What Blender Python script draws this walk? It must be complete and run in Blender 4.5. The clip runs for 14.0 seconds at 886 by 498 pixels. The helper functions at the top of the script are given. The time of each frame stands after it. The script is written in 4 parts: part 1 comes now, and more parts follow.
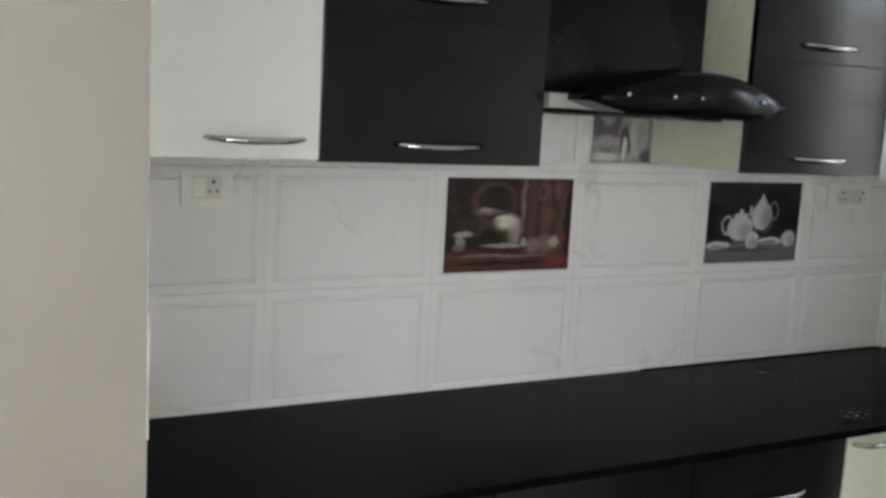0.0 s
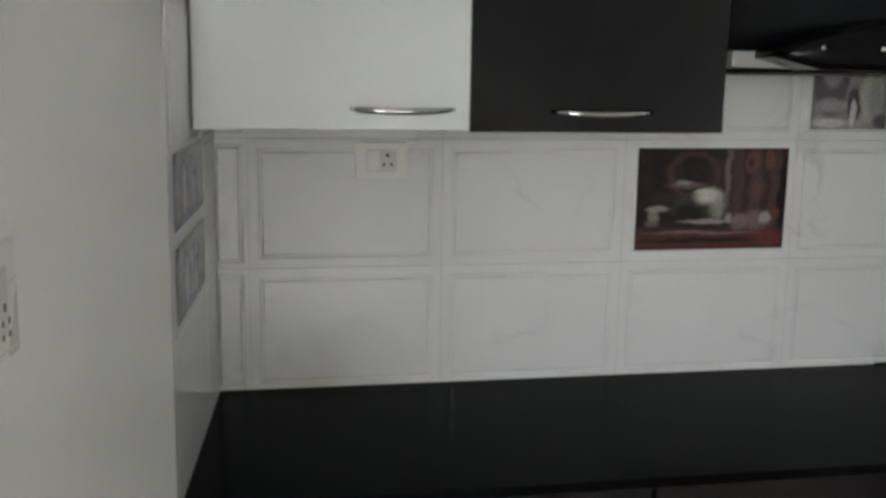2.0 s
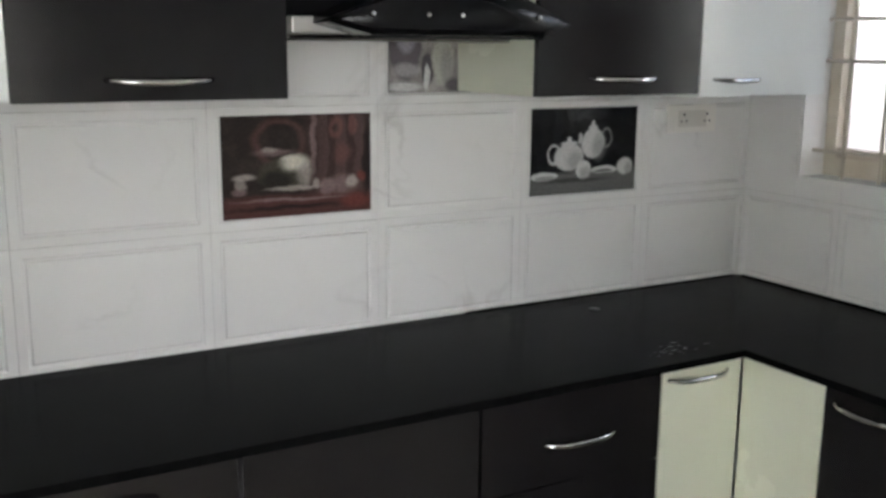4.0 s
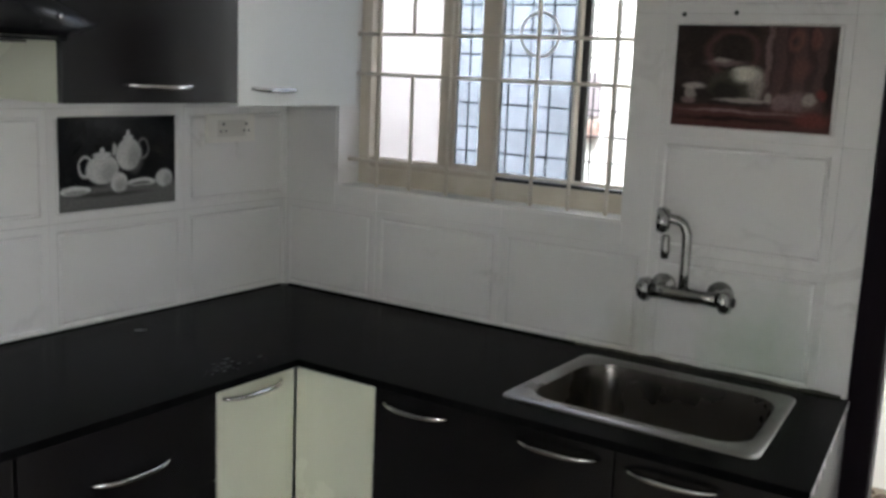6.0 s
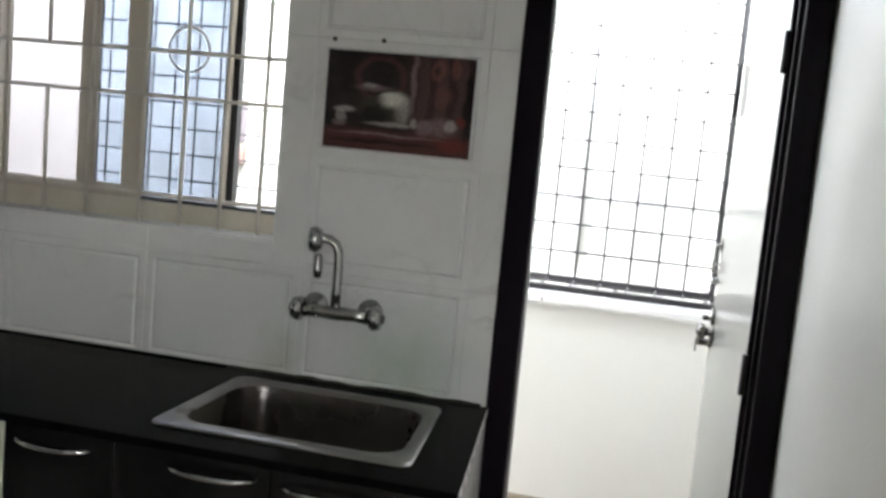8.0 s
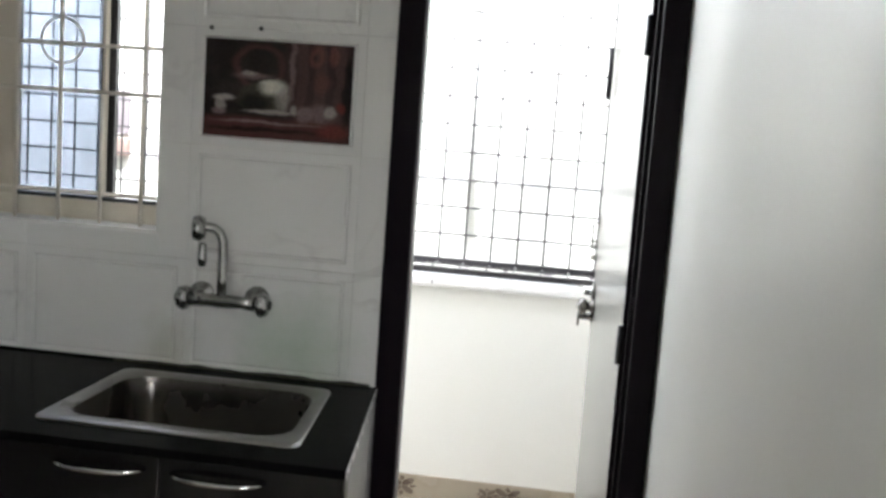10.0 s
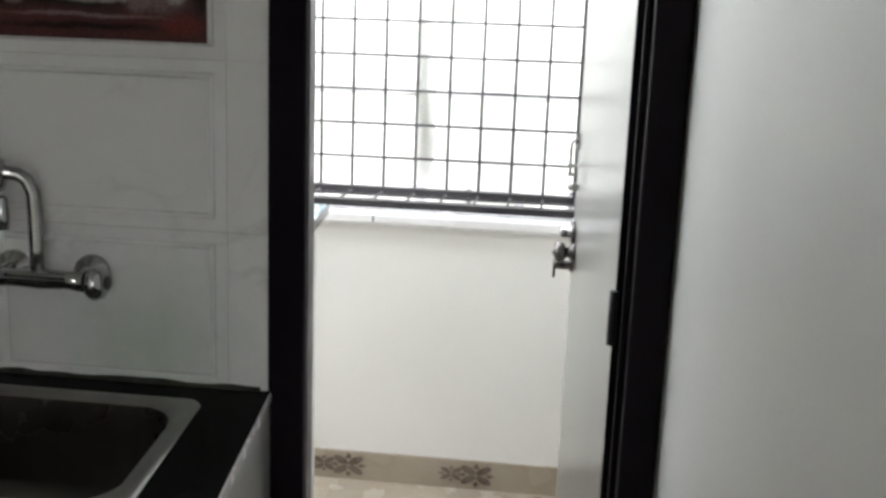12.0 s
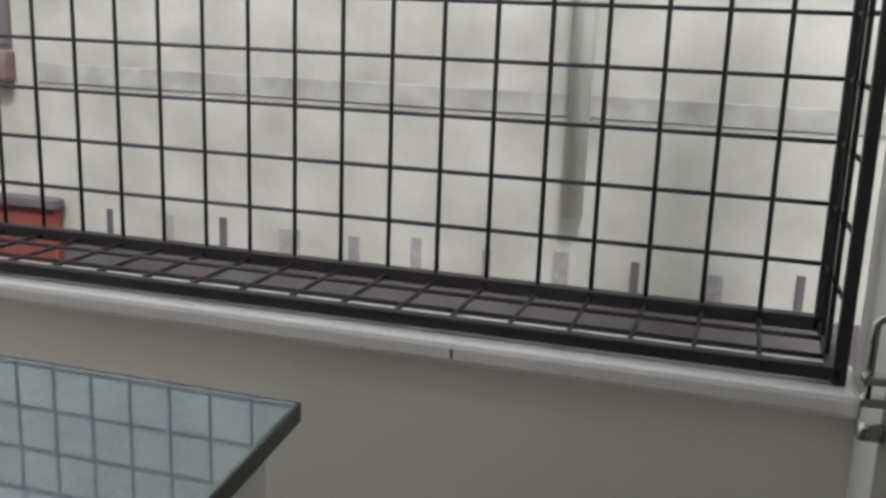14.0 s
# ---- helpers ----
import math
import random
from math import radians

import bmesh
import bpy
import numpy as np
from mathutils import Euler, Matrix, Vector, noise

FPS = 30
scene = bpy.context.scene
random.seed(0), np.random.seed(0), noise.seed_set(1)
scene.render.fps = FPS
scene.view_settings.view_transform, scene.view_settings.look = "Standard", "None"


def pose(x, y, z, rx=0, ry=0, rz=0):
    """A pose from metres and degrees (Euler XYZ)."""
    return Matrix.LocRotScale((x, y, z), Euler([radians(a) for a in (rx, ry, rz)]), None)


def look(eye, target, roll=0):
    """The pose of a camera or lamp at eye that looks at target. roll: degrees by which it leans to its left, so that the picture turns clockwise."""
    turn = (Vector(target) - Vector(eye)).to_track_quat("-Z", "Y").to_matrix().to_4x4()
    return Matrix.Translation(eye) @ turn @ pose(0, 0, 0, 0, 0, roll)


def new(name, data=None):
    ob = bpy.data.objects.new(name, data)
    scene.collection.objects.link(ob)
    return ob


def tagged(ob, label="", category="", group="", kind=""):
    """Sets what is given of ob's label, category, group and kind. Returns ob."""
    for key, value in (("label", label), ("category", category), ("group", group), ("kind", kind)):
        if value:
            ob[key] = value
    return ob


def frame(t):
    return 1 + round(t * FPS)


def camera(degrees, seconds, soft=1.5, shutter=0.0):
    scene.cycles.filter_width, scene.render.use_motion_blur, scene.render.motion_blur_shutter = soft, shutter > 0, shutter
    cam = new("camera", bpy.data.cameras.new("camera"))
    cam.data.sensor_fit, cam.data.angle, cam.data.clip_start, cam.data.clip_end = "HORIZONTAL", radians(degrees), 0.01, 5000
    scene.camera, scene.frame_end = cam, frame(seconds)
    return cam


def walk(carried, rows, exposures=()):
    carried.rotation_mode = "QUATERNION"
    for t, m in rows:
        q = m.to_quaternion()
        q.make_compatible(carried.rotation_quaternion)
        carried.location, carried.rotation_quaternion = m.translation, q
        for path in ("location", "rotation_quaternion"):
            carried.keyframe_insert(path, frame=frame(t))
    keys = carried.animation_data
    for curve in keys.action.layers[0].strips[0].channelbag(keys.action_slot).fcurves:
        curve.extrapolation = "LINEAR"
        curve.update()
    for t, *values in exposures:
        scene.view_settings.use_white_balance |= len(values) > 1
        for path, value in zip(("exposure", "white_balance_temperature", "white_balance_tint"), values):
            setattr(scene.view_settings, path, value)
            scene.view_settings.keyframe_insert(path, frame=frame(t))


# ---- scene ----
cam = camera(48.0, 14.0, soft=3.1, shutter=0.0)
PATH = [
    (0, (-0.287, -2.273, 1.623), (0.649, -0.53, 1.33), 3.1),
    (0.5, (-0.205, -2.282, 1.621), (0.737, -0.549, 1.295), 2.3),
    (1, (-0.081, -2.284, 1.617), (0.602, -0.435, 1.281), 1.9),
    (1.5, (-0.002, -2.292, 1.594), (0.393, -0.363, 1.241), 1.6),
    (2, (0.028, -2.301, 1.606), (0.387, -0.365, 1.254), 0.9),
    (2.5, (0.059, -2.312, 1.6), (0.557, -0.406, 1.255), 0.6),
    (3, (0.088, -2.333, 1.599), (0.72, -0.47, 1.237), 0.0),
    (3.5, (0.142, -2.332, 1.593), (0.896, -0.524, 1.189), 0.1),
    (4, (0.217, -2.34, 1.598), (1.188, -0.638, 1.199), 0.5),
    (4.2, (0.248, -2.324, 1.612), (1.331, -0.69, 1.216), 1.0),
    (6.3, (0.265, -2.262, 1.587), (1.965, -1.269, 1.235), 2.7),
    (6.5, (0.268, -2.258, 1.586), (2.012, -1.343, 1.238), 3.0),
    (7, (0.279, -2.28, 1.574), (2.117, -1.551, 1.278), 4.2),
    (7.5, (0.26, -2.24, 1.516), (2.164, -1.671, 1.289), 5.1),
    (8, (0.26, -2.242, 1.554), (2.191, -1.782, 1.31), 5.3),
    (8.5, (0.256, -2.232, 1.534), (2.21, -1.863, 1.329), 5.3),
    (10.8, (0.205, -2.316, 1.556), (2.177, -2.129, 1.277), 2.8),
    (11, (0.245, -2.311, 1.546), (2.217, -2.143, 1.26), 2.2),
    (11.5, (0.639, -2.341, 1.52), (2.597, -2.15, 1.158), 1.0),
    (12, (1.007, -2.304, 1.506), (2.952, -2.096, 1.086), 2.2),
    (12.5, (1.472, -2.294, 1.502), (3.405, -2.091, 1.028), 2.2),
    (13, (1.841, -2.312, 1.533), (3.763, -2.039, 1.056), 1.7),
    (13.5, (2.151, -2.276, 1.539), (4.053, -1.865, 1.08), 2.0),
    (14, (2.466, -2.215, 1.531), (4.328, -1.656, 1.063), 2.1),
]
EXPOSURES = [(0, 4.17, 6130, 10), (1.5, 3.92, 6130, 10), (2.5, 3.94, 6130, 10), (3.0, 3.79, 6130, 10), (4.2, 4.41, 6180, 10), (6.5, 3.82, 6120, 10), (8.5, 3.92, 6120, 10),
             (11.0, 3.97, 6170, 10), (12.0, 3.52, 6170, 10), (12.5, 2.92, 6170, 10), (13.0, 2.3, 6200, 10), (13.5, 1.78, 6250, 10), (14.0, 1.2, 6500, 10)]
walk(cam, [(t, look(eye, target, roll)) for t, eye, target, roll in PATH], EXPOSURES)

# ---- world and light ----
world = bpy.data.worlds.new("sky")
scene.world = world
world.use_nodes = True
wn = world.node_tree.nodes
sky = wn.new("ShaderNodeTexSky")
sky.sky_type = "NISHITA"
sky.sun_disc = False
sky.sun_elevation = radians(52)
sky.sun_rotation = radians(250)
sky.dust_density = 3.0
sky.ozone_density = 0.4
haze = wn.new("ShaderNodeHueSaturation")
haze.inputs["Saturation"].default_value = 0.13
world.node_tree.links.new(sky.outputs[0], haze.inputs["Color"])
world.node_tree.links.new(haze.outputs[0], wn["Background"].inputs[0])
wn["Background"].inputs[1].default_value = 0.15
sun_data = bpy.data.lights.new("sun", "SUN")
sun_data.energy = 1.5
sun_data.angle = radians(12)
sun_data.color = (1.0, 0.985, 0.965)
sun = new("sun", sun_data)
sun.matrix_world = look((-9, -4, 14), (0, 0, 0))
# Added lamp in an unseen hall opening, fills the kitchen from behind.
hall_light = bpy.data.lights.new("hall_fill_light", "AREA")
hall_light.shape = "RECTANGLE"
hall_light.size, hall_light.size_y = 2.2, 1.5
hall_light.energy = 1.3
hall_light.color = (1.0, 0.98, 0.96)
hall_lamp = new("hall_fill_light", hall_light)
hall_lamp.matrix_world = look((-1.35, -6.05, 1.6), (0.9, 0, 1.4))


# ---- materials ----
def shader(name, base, rough=0.5, metal=0.0, second=None, scale=6.0, amount=0.5, grain=0.04, grain_scale=180.0, bump=0.0, bump_scale=60.0,
           coat=0.0, rough_var=0.08, island=0.0, spec=0.5, ior=0.0):
    """A principled surface: base mixed with a second colour by large noise, fine grain, uneven gloss and relief."""
    m = bpy.data.materials.new(name)
    m.use_nodes = True
    t = m.node_tree
    n, l = t.nodes, t.links
    b = n["Principled BSDF"]
    pos = n.new("ShaderNodeNewGeometry")
    big = n.new("ShaderNodeTexNoise")
    big.inputs["Scale"].default_value = scale
    big.inputs["Detail"].default_value = 6
    l.new(pos.outputs["Position"], big.inputs["Vector"])
    fine = n.new("ShaderNodeTexNoise")
    fine.inputs["Scale"].default_value = grain_scale
    fine.inputs["Detail"].default_value = 3
    l.new(pos.outputs["Position"], fine.inputs["Vector"])
    ramp = n.new("ShaderNodeMapRange")
    ramp.inputs[1].default_value, ramp.inputs[2].default_value = 0.35, 0.7
    ramp.inputs[4].default_value = amount
    l.new(big.outputs[0], ramp.inputs[0])
    mix = n.new("ShaderNodeMix")
    mix.data_type = "RGBA"
    mix.inputs[6].default_value = (*base, 1)
    mix.inputs[7].default_value = (*(second or [c * 0.9 for c in base]), 1)
    l.new(ramp.outputs[0], mix.inputs[0])
    val = n.new("ShaderNodeMapRange")
    val.inputs[3].default_value, val.inputs[4].default_value = 1 - grain, 1 + grain
    l.new(fine.outputs[0], val.inputs[0])
    hsv = n.new("ShaderNodeHueSaturation")
    l.new(mix.outputs[2], hsv.inputs["Color"])
    if island:
        info = n.new("ShaderNodeObjectInfo")
        tone = n.new("ShaderNodeMapRange")
        tone.inputs[3].default_value, tone.inputs[4].default_value = 1 - island, 1 + island
        l.new(info.outputs["Random"], tone.inputs[0])
        both = n.new("ShaderNodeMath")
        both.operation = "MULTIPLY"
        l.new(val.outputs[0], both.inputs[0])
        l.new(tone.outputs[0], both.inputs[1])
        l.new(both.outputs[0], hsv.inputs["Value"])
    else:
        l.new(val.outputs[0], hsv.inputs["Value"])
    l.new(hsv.outputs[0], b.inputs["Base Color"])
    rr = n.new("ShaderNodeMapRange")
    rr.inputs[1].default_value, rr.inputs[2].default_value = 0.3, 0.7
    rr.inputs[3].default_value, rr.inputs[4].default_value = max(0.02, rough - rough_var), min(1, rough + rough_var)
    l.new(big.outputs[0], rr.inputs[0])
    l.new(rr.outputs[0], b.inputs["Roughness"])
    b.inputs["Metallic"].default_value = metal
    b.inputs["Coat Weight"].default_value = coat
    b.inputs["Coat Roughness"].default_value = 0.08
    b.inputs["Specular IOR Level"].default_value = spec
    if ior:
        b.inputs["IOR"].default_value = ior
    if bump:
        rel = n.new("ShaderNodeTexNoise")
        rel.inputs["Scale"].default_value = bump_scale
        rel.inputs["Detail"].default_value = 4
        l.new(pos.outputs["Position"], rel.inputs["Vector"])
        bp = n.new("ShaderNodeBump")
        bp.inputs["Strength"].default_value = bump
        bp.inputs["Distance"].default_value = 0.004
        l.new(rel.outputs[0], bp.inputs["Height"])
        l.new(bp.outputs[0], b.inputs["Normal"])
    return m


def veined(name, base, vein, rough):
    """Glazed tile printed with faint marble veins."""
    m = shader(name, base, rough, second=[c * 0.95 for c in base], scale=3.0, amount=0.7, grain=0.015, rough_var=0.05, island=0.025, bump=0.03, bump_scale=9)
    n, l = m.node_tree.nodes, m.node_tree.links
    b = n["Principled BSDF"]
    pos = n["Geometry"]
    warp = n.new("ShaderNodeTexNoise")
    warp.inputs["Scale"].default_value = 2.2
    warp.inputs["Detail"].default_value = 7
    warp.inputs["Distortion"].default_value = 0.8
    l.new(pos.outputs["Position"], warp.inputs["Vector"])
    off = n.new("ShaderNodeMath")
    off.operation = "SUBTRACT"
    off.inputs[1].default_value = 0.5
    l.new(warp.outputs[0], off.inputs[0])
    ab = n.new("ShaderNodeMath")
    ab.operation = "ABSOLUTE"
    l.new(off.outputs[0], ab.inputs[0])
    line = n.new("ShaderNodeMapRange")
    line.inputs[1].default_value, line.inputs[2].default_value = 0.0, 0.018
    line.inputs[3].default_value, line.inputs[4].default_value = 0.36, 0.0
    l.new(ab.outputs[0], line.inputs[0])
    gate = n.new("ShaderNodeTexNoise")
    gate.inputs["Scale"].default_value = 4.0
    l.new(pos.outputs["Position"], gate.inputs["Vector"])
    g2 = n.new("ShaderNodeMapRange")
    g2.inputs[1].default_value, g2.inputs[2].default_value = 0.5, 0.7
    l.new(gate.outputs[0], g2.inputs[0])
    f = n.new("ShaderNodeMath")
    f.operation = "MULTIPLY"
    l.new(line.outputs[0], f.inputs[0])
    l.new(g2.outputs[0], f.inputs[1])
    mx = n.new("ShaderNodeMix")
    mx.data_type = "RGBA"
    mx.inputs[7].default_value = (*vein, 1)
    l.new(f.outputs[0], mx.inputs[0])
    l.new(b.inputs["Base Color"].links[0].from_socket, mx.inputs[6])
    l.new(mx.outputs[2], b.inputs["Base Color"])
    return m


def glass(name, tint, rough=0.02):
    m = bpy.data.materials.new(name)
    m.use_nodes = True
    b = m.node_tree.nodes["Principled BSDF"]
    b.inputs["Base Color"].default_value = (*tint, 1)
    b.inputs["Transmission Weight"].default_value = 1
    b.inputs["Roughness"].default_value = rough
    b.inputs["IOR"].default_value = 1.1
    return m


def stain(m, at, reach, colour, strength):
    """A blotchy stain on a glazed surface, round a point."""
    n, l = m.node_tree.nodes, m.node_tree.links
    b = n["Principled BSDF"]
    d = n.new("ShaderNodeVectorMath")
    d.operation = "DISTANCE"
    d.inputs[1].default_value = at
    l.new(n["Geometry"].outputs["Position"], d.inputs[0])
    w = n.new("ShaderNodeTexNoise")
    w.inputs["Scale"].default_value = 11
    w.inputs["Detail"].default_value = 5
    l.new(n["Geometry"].outputs["Position"], w.inputs["Vector"])
    k = n.new("ShaderNodeMath")
    k.operation = "MULTIPLY_ADD"
    k.inputs[1].default_value = reach * 1.3
    l.new(w.outputs[0], k.inputs[0])
    l.new(d.outputs["Value"], k.inputs[2])
    r = n.new("ShaderNodeMapRange")
    r.inputs[1].default_value, r.inputs[2].default_value, r.inputs[3].default_value, r.inputs[4].default_value = reach * 0.7, reach * 1.7, strength, 0.0
    l.new(k.outputs[0], r.inputs[0])
    x = n.new("ShaderNodeMix")
    x.data_type = "RGBA"
    x.inputs[7].default_value = (*colour, 1)
    l.new(r.outputs[0], x.inputs[0])
    l.new(b.inputs["Base Color"].links[0].from_socket, x.inputs[6])
    l.new(x.outputs[2], b.inputs["Base Color"])


TILE = veined("glazed_tile", (0.75, 0.74, 0.72), (0.40, 0.38, 0.36), 0.12)
stain(TILE, (2.68, -1.60, 0.94), 0.17, (0.36, 0.50, 0.34), 0.5)
stain(TILE, (2.68, -1.25, 0.89), 0.12, (0.46, 0.46, 0.36), 0.5)
stain(TILE, (0.15, 0.0, 0.87), 0.13, (0.50, 0.46, 0.34), 0.5)
MOULD = shader("mouldy_sealant", (0.014, 0.016, 0.010), 0.8, second=(0.05, 0.048, 0.03), scale=40, amount=1.0, grain=0.3)
RESIDUE = shader("dried_residue", (0.10, 0.10, 0.10), 0.8, second=(0.04, 0.04, 0.04), scale=90, amount=1.0, grain=0.3)
GROUT = shader("grout", (0.62, 0.60, 0.55), 0.9, bump=0.2)
PLASTER = shader("painted_plaster", (0.83, 0.82, 0.77), 0.42, second=(0.78, 0.77, 0.71), scale=1.6, grain=0.02, bump=0.12, bump_scale=40)
OUT_PAINT = shader("balcony_paint", (0.79, 0.78, 0.745), 0.55, second=(0.73, 0.72, 0.67), scale=1.4, grain=0.02, bump=0.15, bump_scale=50)
# Beige darkened below its paint tone for the dimmer light on this face.
BEIGE_SHADE = shader("shaded_beige_paint", (0.145, 0.129, 0.111), 0.45, second=(0.128, 0.113, 0.097), scale=1.5, grain=0.02, bump=0.1, bump_scale=40)
CEIL = shader("ceiling_paint", (0.80, 0.79, 0.76), 0.8, bump=0.1)
WHITE_LAM = shader("white_laminate", (0.75, 0.765, 0.75), 0.22, second=(0.71, 0.73, 0.715), scale=1.5, grain=0.008, rough_var=0.05)
CREAM_LAM = shader("cream_laminate", (0.74, 0.76, 0.62), 0.25, second=(0.69, 0.71, 0.57), scale=1.5, grain=0.01, rough_var=0.05)
BLACK_LAM = shader("black_laminate", (0.010, 0.009, 0.0095), 0.17, second=(0.014, 0.012, 0.0125), scale=2.0, grain=0.05, rough_var=0.01, ior=1.45)
GRANITE = shader("black_granite", (0.003, 0.003, 0.003), 0.20, second=(0.008, 0.008, 0.008), scale=40, grain=0.6, grain_scale=420, rough_var=0.03, ior=1.075)
# Dark slab top; the blue base colour carries part of its sky reflection.
LEDGE_SHEEN_GRANITE = shader("polished_granite_sky_sheen", (0.17, 0.26, 0.30), 0.03, second=(0.21, 0.30, 0.34), scale=40, grain=0.3, grain_scale=420, rough_var=0.01, ior=1.95)
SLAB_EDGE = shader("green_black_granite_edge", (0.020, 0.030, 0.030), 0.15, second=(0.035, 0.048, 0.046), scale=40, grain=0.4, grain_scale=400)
# Steel darkened in colour for the shade inside the sink bowl.
STEEL = shader("darkened_brushed_steel", (0.165, 0.152, 0.138), 0.27, 1.0, second=(0.11, 0.102, 0.09), scale=5, grain=0.06, grain_scale=300, rough_var=0.1)
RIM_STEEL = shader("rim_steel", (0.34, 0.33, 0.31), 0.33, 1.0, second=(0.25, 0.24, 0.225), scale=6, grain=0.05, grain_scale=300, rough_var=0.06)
CHROME = shader("chrome", (0.60, 0.60, 0.59), 0.12, 1.0, scale=20, grain=0.02, rough_var=0.04)
HOOD_STEEL = shader("dull_hood_steel", (0.52, 0.51, 0.49), 0.45, 0.5, second=(0.44, 0.43, 0.41), scale=6, grain=0.05)
HOOD_BLACK = shader("hood_black", (0.006, 0.006, 0.007), 0.2, second=(0.010, 0.010, 0.011), scale=4, grain=0.05, rough_var=0.02, ior=1.3)
WOOD_FRAME = shader("dark_brown_frame", (0.009, 0.006, 0.009), 0.30, second=(0.014, 0.009, 0.012), scale=9, grain=0.15, rough_var=0.01, bump=0.03, ior=1.16)
BEAD = shader("daylit_brown_bead", (0.13, 0.115, 0.118), 0.45, second=(0.085, 0.073, 0.077), scale=12, grain=0.12)
LEAF_LAM = shader("grey_laminate", (0.34, 0.335, 0.305), 0.21, second=(0.27, 0.265, 0.24), scale=1.6, grain=0.02, rough_var=0.01, bump=0.01, bump_scale=4)
END_LAM = shader("dull_grey_laminate", (0.24, 0.235, 0.22), 0.4, second=(0.19, 0.185, 0.17), scale=4, grain=0.03)
TAP_CHROME = shader("water_stained_chrome", (0.44, 0.44, 0.43), 0.14, 1.0, second=(0.30, 0.30, 0.29), scale=35, grain=0.08, rough_var=0.08)
NICKEL = shader("dark_nickel", (0.18, 0.17, 0.16), 0.2, 1.0, scale=20, grain=0.02, rough_var=0.04)
MARBLE = shader("white_marble", (0.80, 0.79, 0.78), 0.25, second=(0.66, 0.65, 0.65), scale=5, grain=0.03)
IRON = shader("black_iron", (0.012, 0.011, 0.013), 0.45, second=(0.03, 0.025, 0.025), scale=25, grain=0.15)
CREAM_IRON = shader("cream_painted_iron", (0.62, 0.57, 0.48), 0.4, second=(0.52, 0.47, 0.39), scale=20)
SILL_CREAM = shader("cream_window_frame", (0.66, 0.61, 0.51), 0.4, second=(0.50, 0.44, 0.33), scale=9, amount=0.7, grain=0.05)
# Black slab's cut edge, coloured pale for the door daylight it reflects.
LIT_CUT_EDGE = shader("daylit_granite_edge", (0.62, 0.61, 0.60), 0.25, second=(0.48, 0.47, 0.47), scale=30, grain=0.15, grain_scale=400)
SASH = shader("cream_sash", (0.56, 0.50, 0.41), 0.4, second=(0.46, 0.40, 0.31), scale=8, grain=0.04)
PLASTIC = shader("ivory_plastic", (0.76, 0.74, 0.68), 0.3, grain=0.01)
PLASTIC_DIM = shader("ivory_plastic_module", (0.62, 0.60, 0.54), 0.35, grain=0.01)
DARK_PLASTIC = shader("dark_plastic", (0.03, 0.03, 0.03), 0.4)
FLOOR_TILE = shader("beige_floor_tile", (0.38, 0.33, 0.26), 0.25, second=(0.29, 0.24, 0.18), scale=9, grain=0.05, island=0.05)
FLOWER = shader("brown_flower_glaze", (0.12, 0.09, 0.07), 0.3, second=(0.20, 0.15, 0.11), scale=25)
FLOWER_DIM = shader("faded_flower_glaze", (0.26, 0.20, 0.15), 0.25, second=(0.36, 0.30, 0.23), scale=18, amount=0.9)
FACADE = shader("weathered_white_facade", (0.452, 0.453, 0.425), 0.9, second=(0.33, 0.335, 0.305), scale=5.0, amount=1.0, grain=0.05, bump=0.3)
FACADE_GRIME = shader("plaster_grime", (0.21, 0.20, 0.21), 0.9, second=(0.33, 0.325, 0.32), scale=24, amount=1.0, grain=0.2, grain_scale=60, bump=0.3)
FACADE_BAND = shader("shadow_toned_band", (0.40, 0.40, 0.385), 0.9, second=(0.24, 0.24, 0.235), scale=7, amount=1.0, grain=0.06, bump=0.3)
# Stain tone that also stands for shade on the lower wall and recess.
FACADE_DARK = shader("stained_and_shaded_plaster", (0.09, 0.08, 0.09), 0.9, second=(0.18, 0.16, 0.16), scale=6)
RUST_PAINT = shader("weathered_rust_paint", (0.15, 0.095, 0.078), 0.85, second=(0.22, 0.17, 0.15), scale=14, amount=0.9, grain=0.1)
RED_PAINT = shader("brick_red_paint", (0.20, 0.05, 0.035), 0.8, second=(0.11, 0.035, 0.03), scale=3)
PIPE_GREY = shader("grey_pipe", (0.44, 0.45, 0.42), 0.5, second=(0.34, 0.35, 0.33), scale=8)
FROST = glass("frosted_glass", (0.37, 0.355, 0.38), 0.55)
CLEAR = glass("blue_tinted_glass", (0.21, 0.24, 0.30))
GROUND = shader("concrete_ground", (0.30, 0.29, 0.27), 0.9, second=(0.22, 0.21, 0.19), scale=1.2, bump=0.3)


# ---- builders ----
def box(bm, x0, x1, y0, y1, z0, z1, bevel=0.0, seg=2):
    vs = [bm.verts.new((x, y, z)) for x in (x0, x1) for y in (y0, y1) for z in (z0, z1)]
    fs = [bm.faces.new([vs[i] for i in q]) for q in ((0, 1, 3, 2), (4, 6, 7, 5), (0, 4, 5, 1), (2, 3, 7, 6), (0, 2, 6, 4), (1, 5, 7, 3))]
    if bevel:
        edges = list({e for f in fs for e in f.edges})
        bmesh.ops.bevel(bm, geom=edges, offset=bevel, segments=seg, affect="EDGES", profile=0.5)
    return bm


def boxes(*rows, bevel=0.0):
    bm = bmesh.new()
    for r in rows:
        box(bm, *r, bevel=bevel)
    return bm


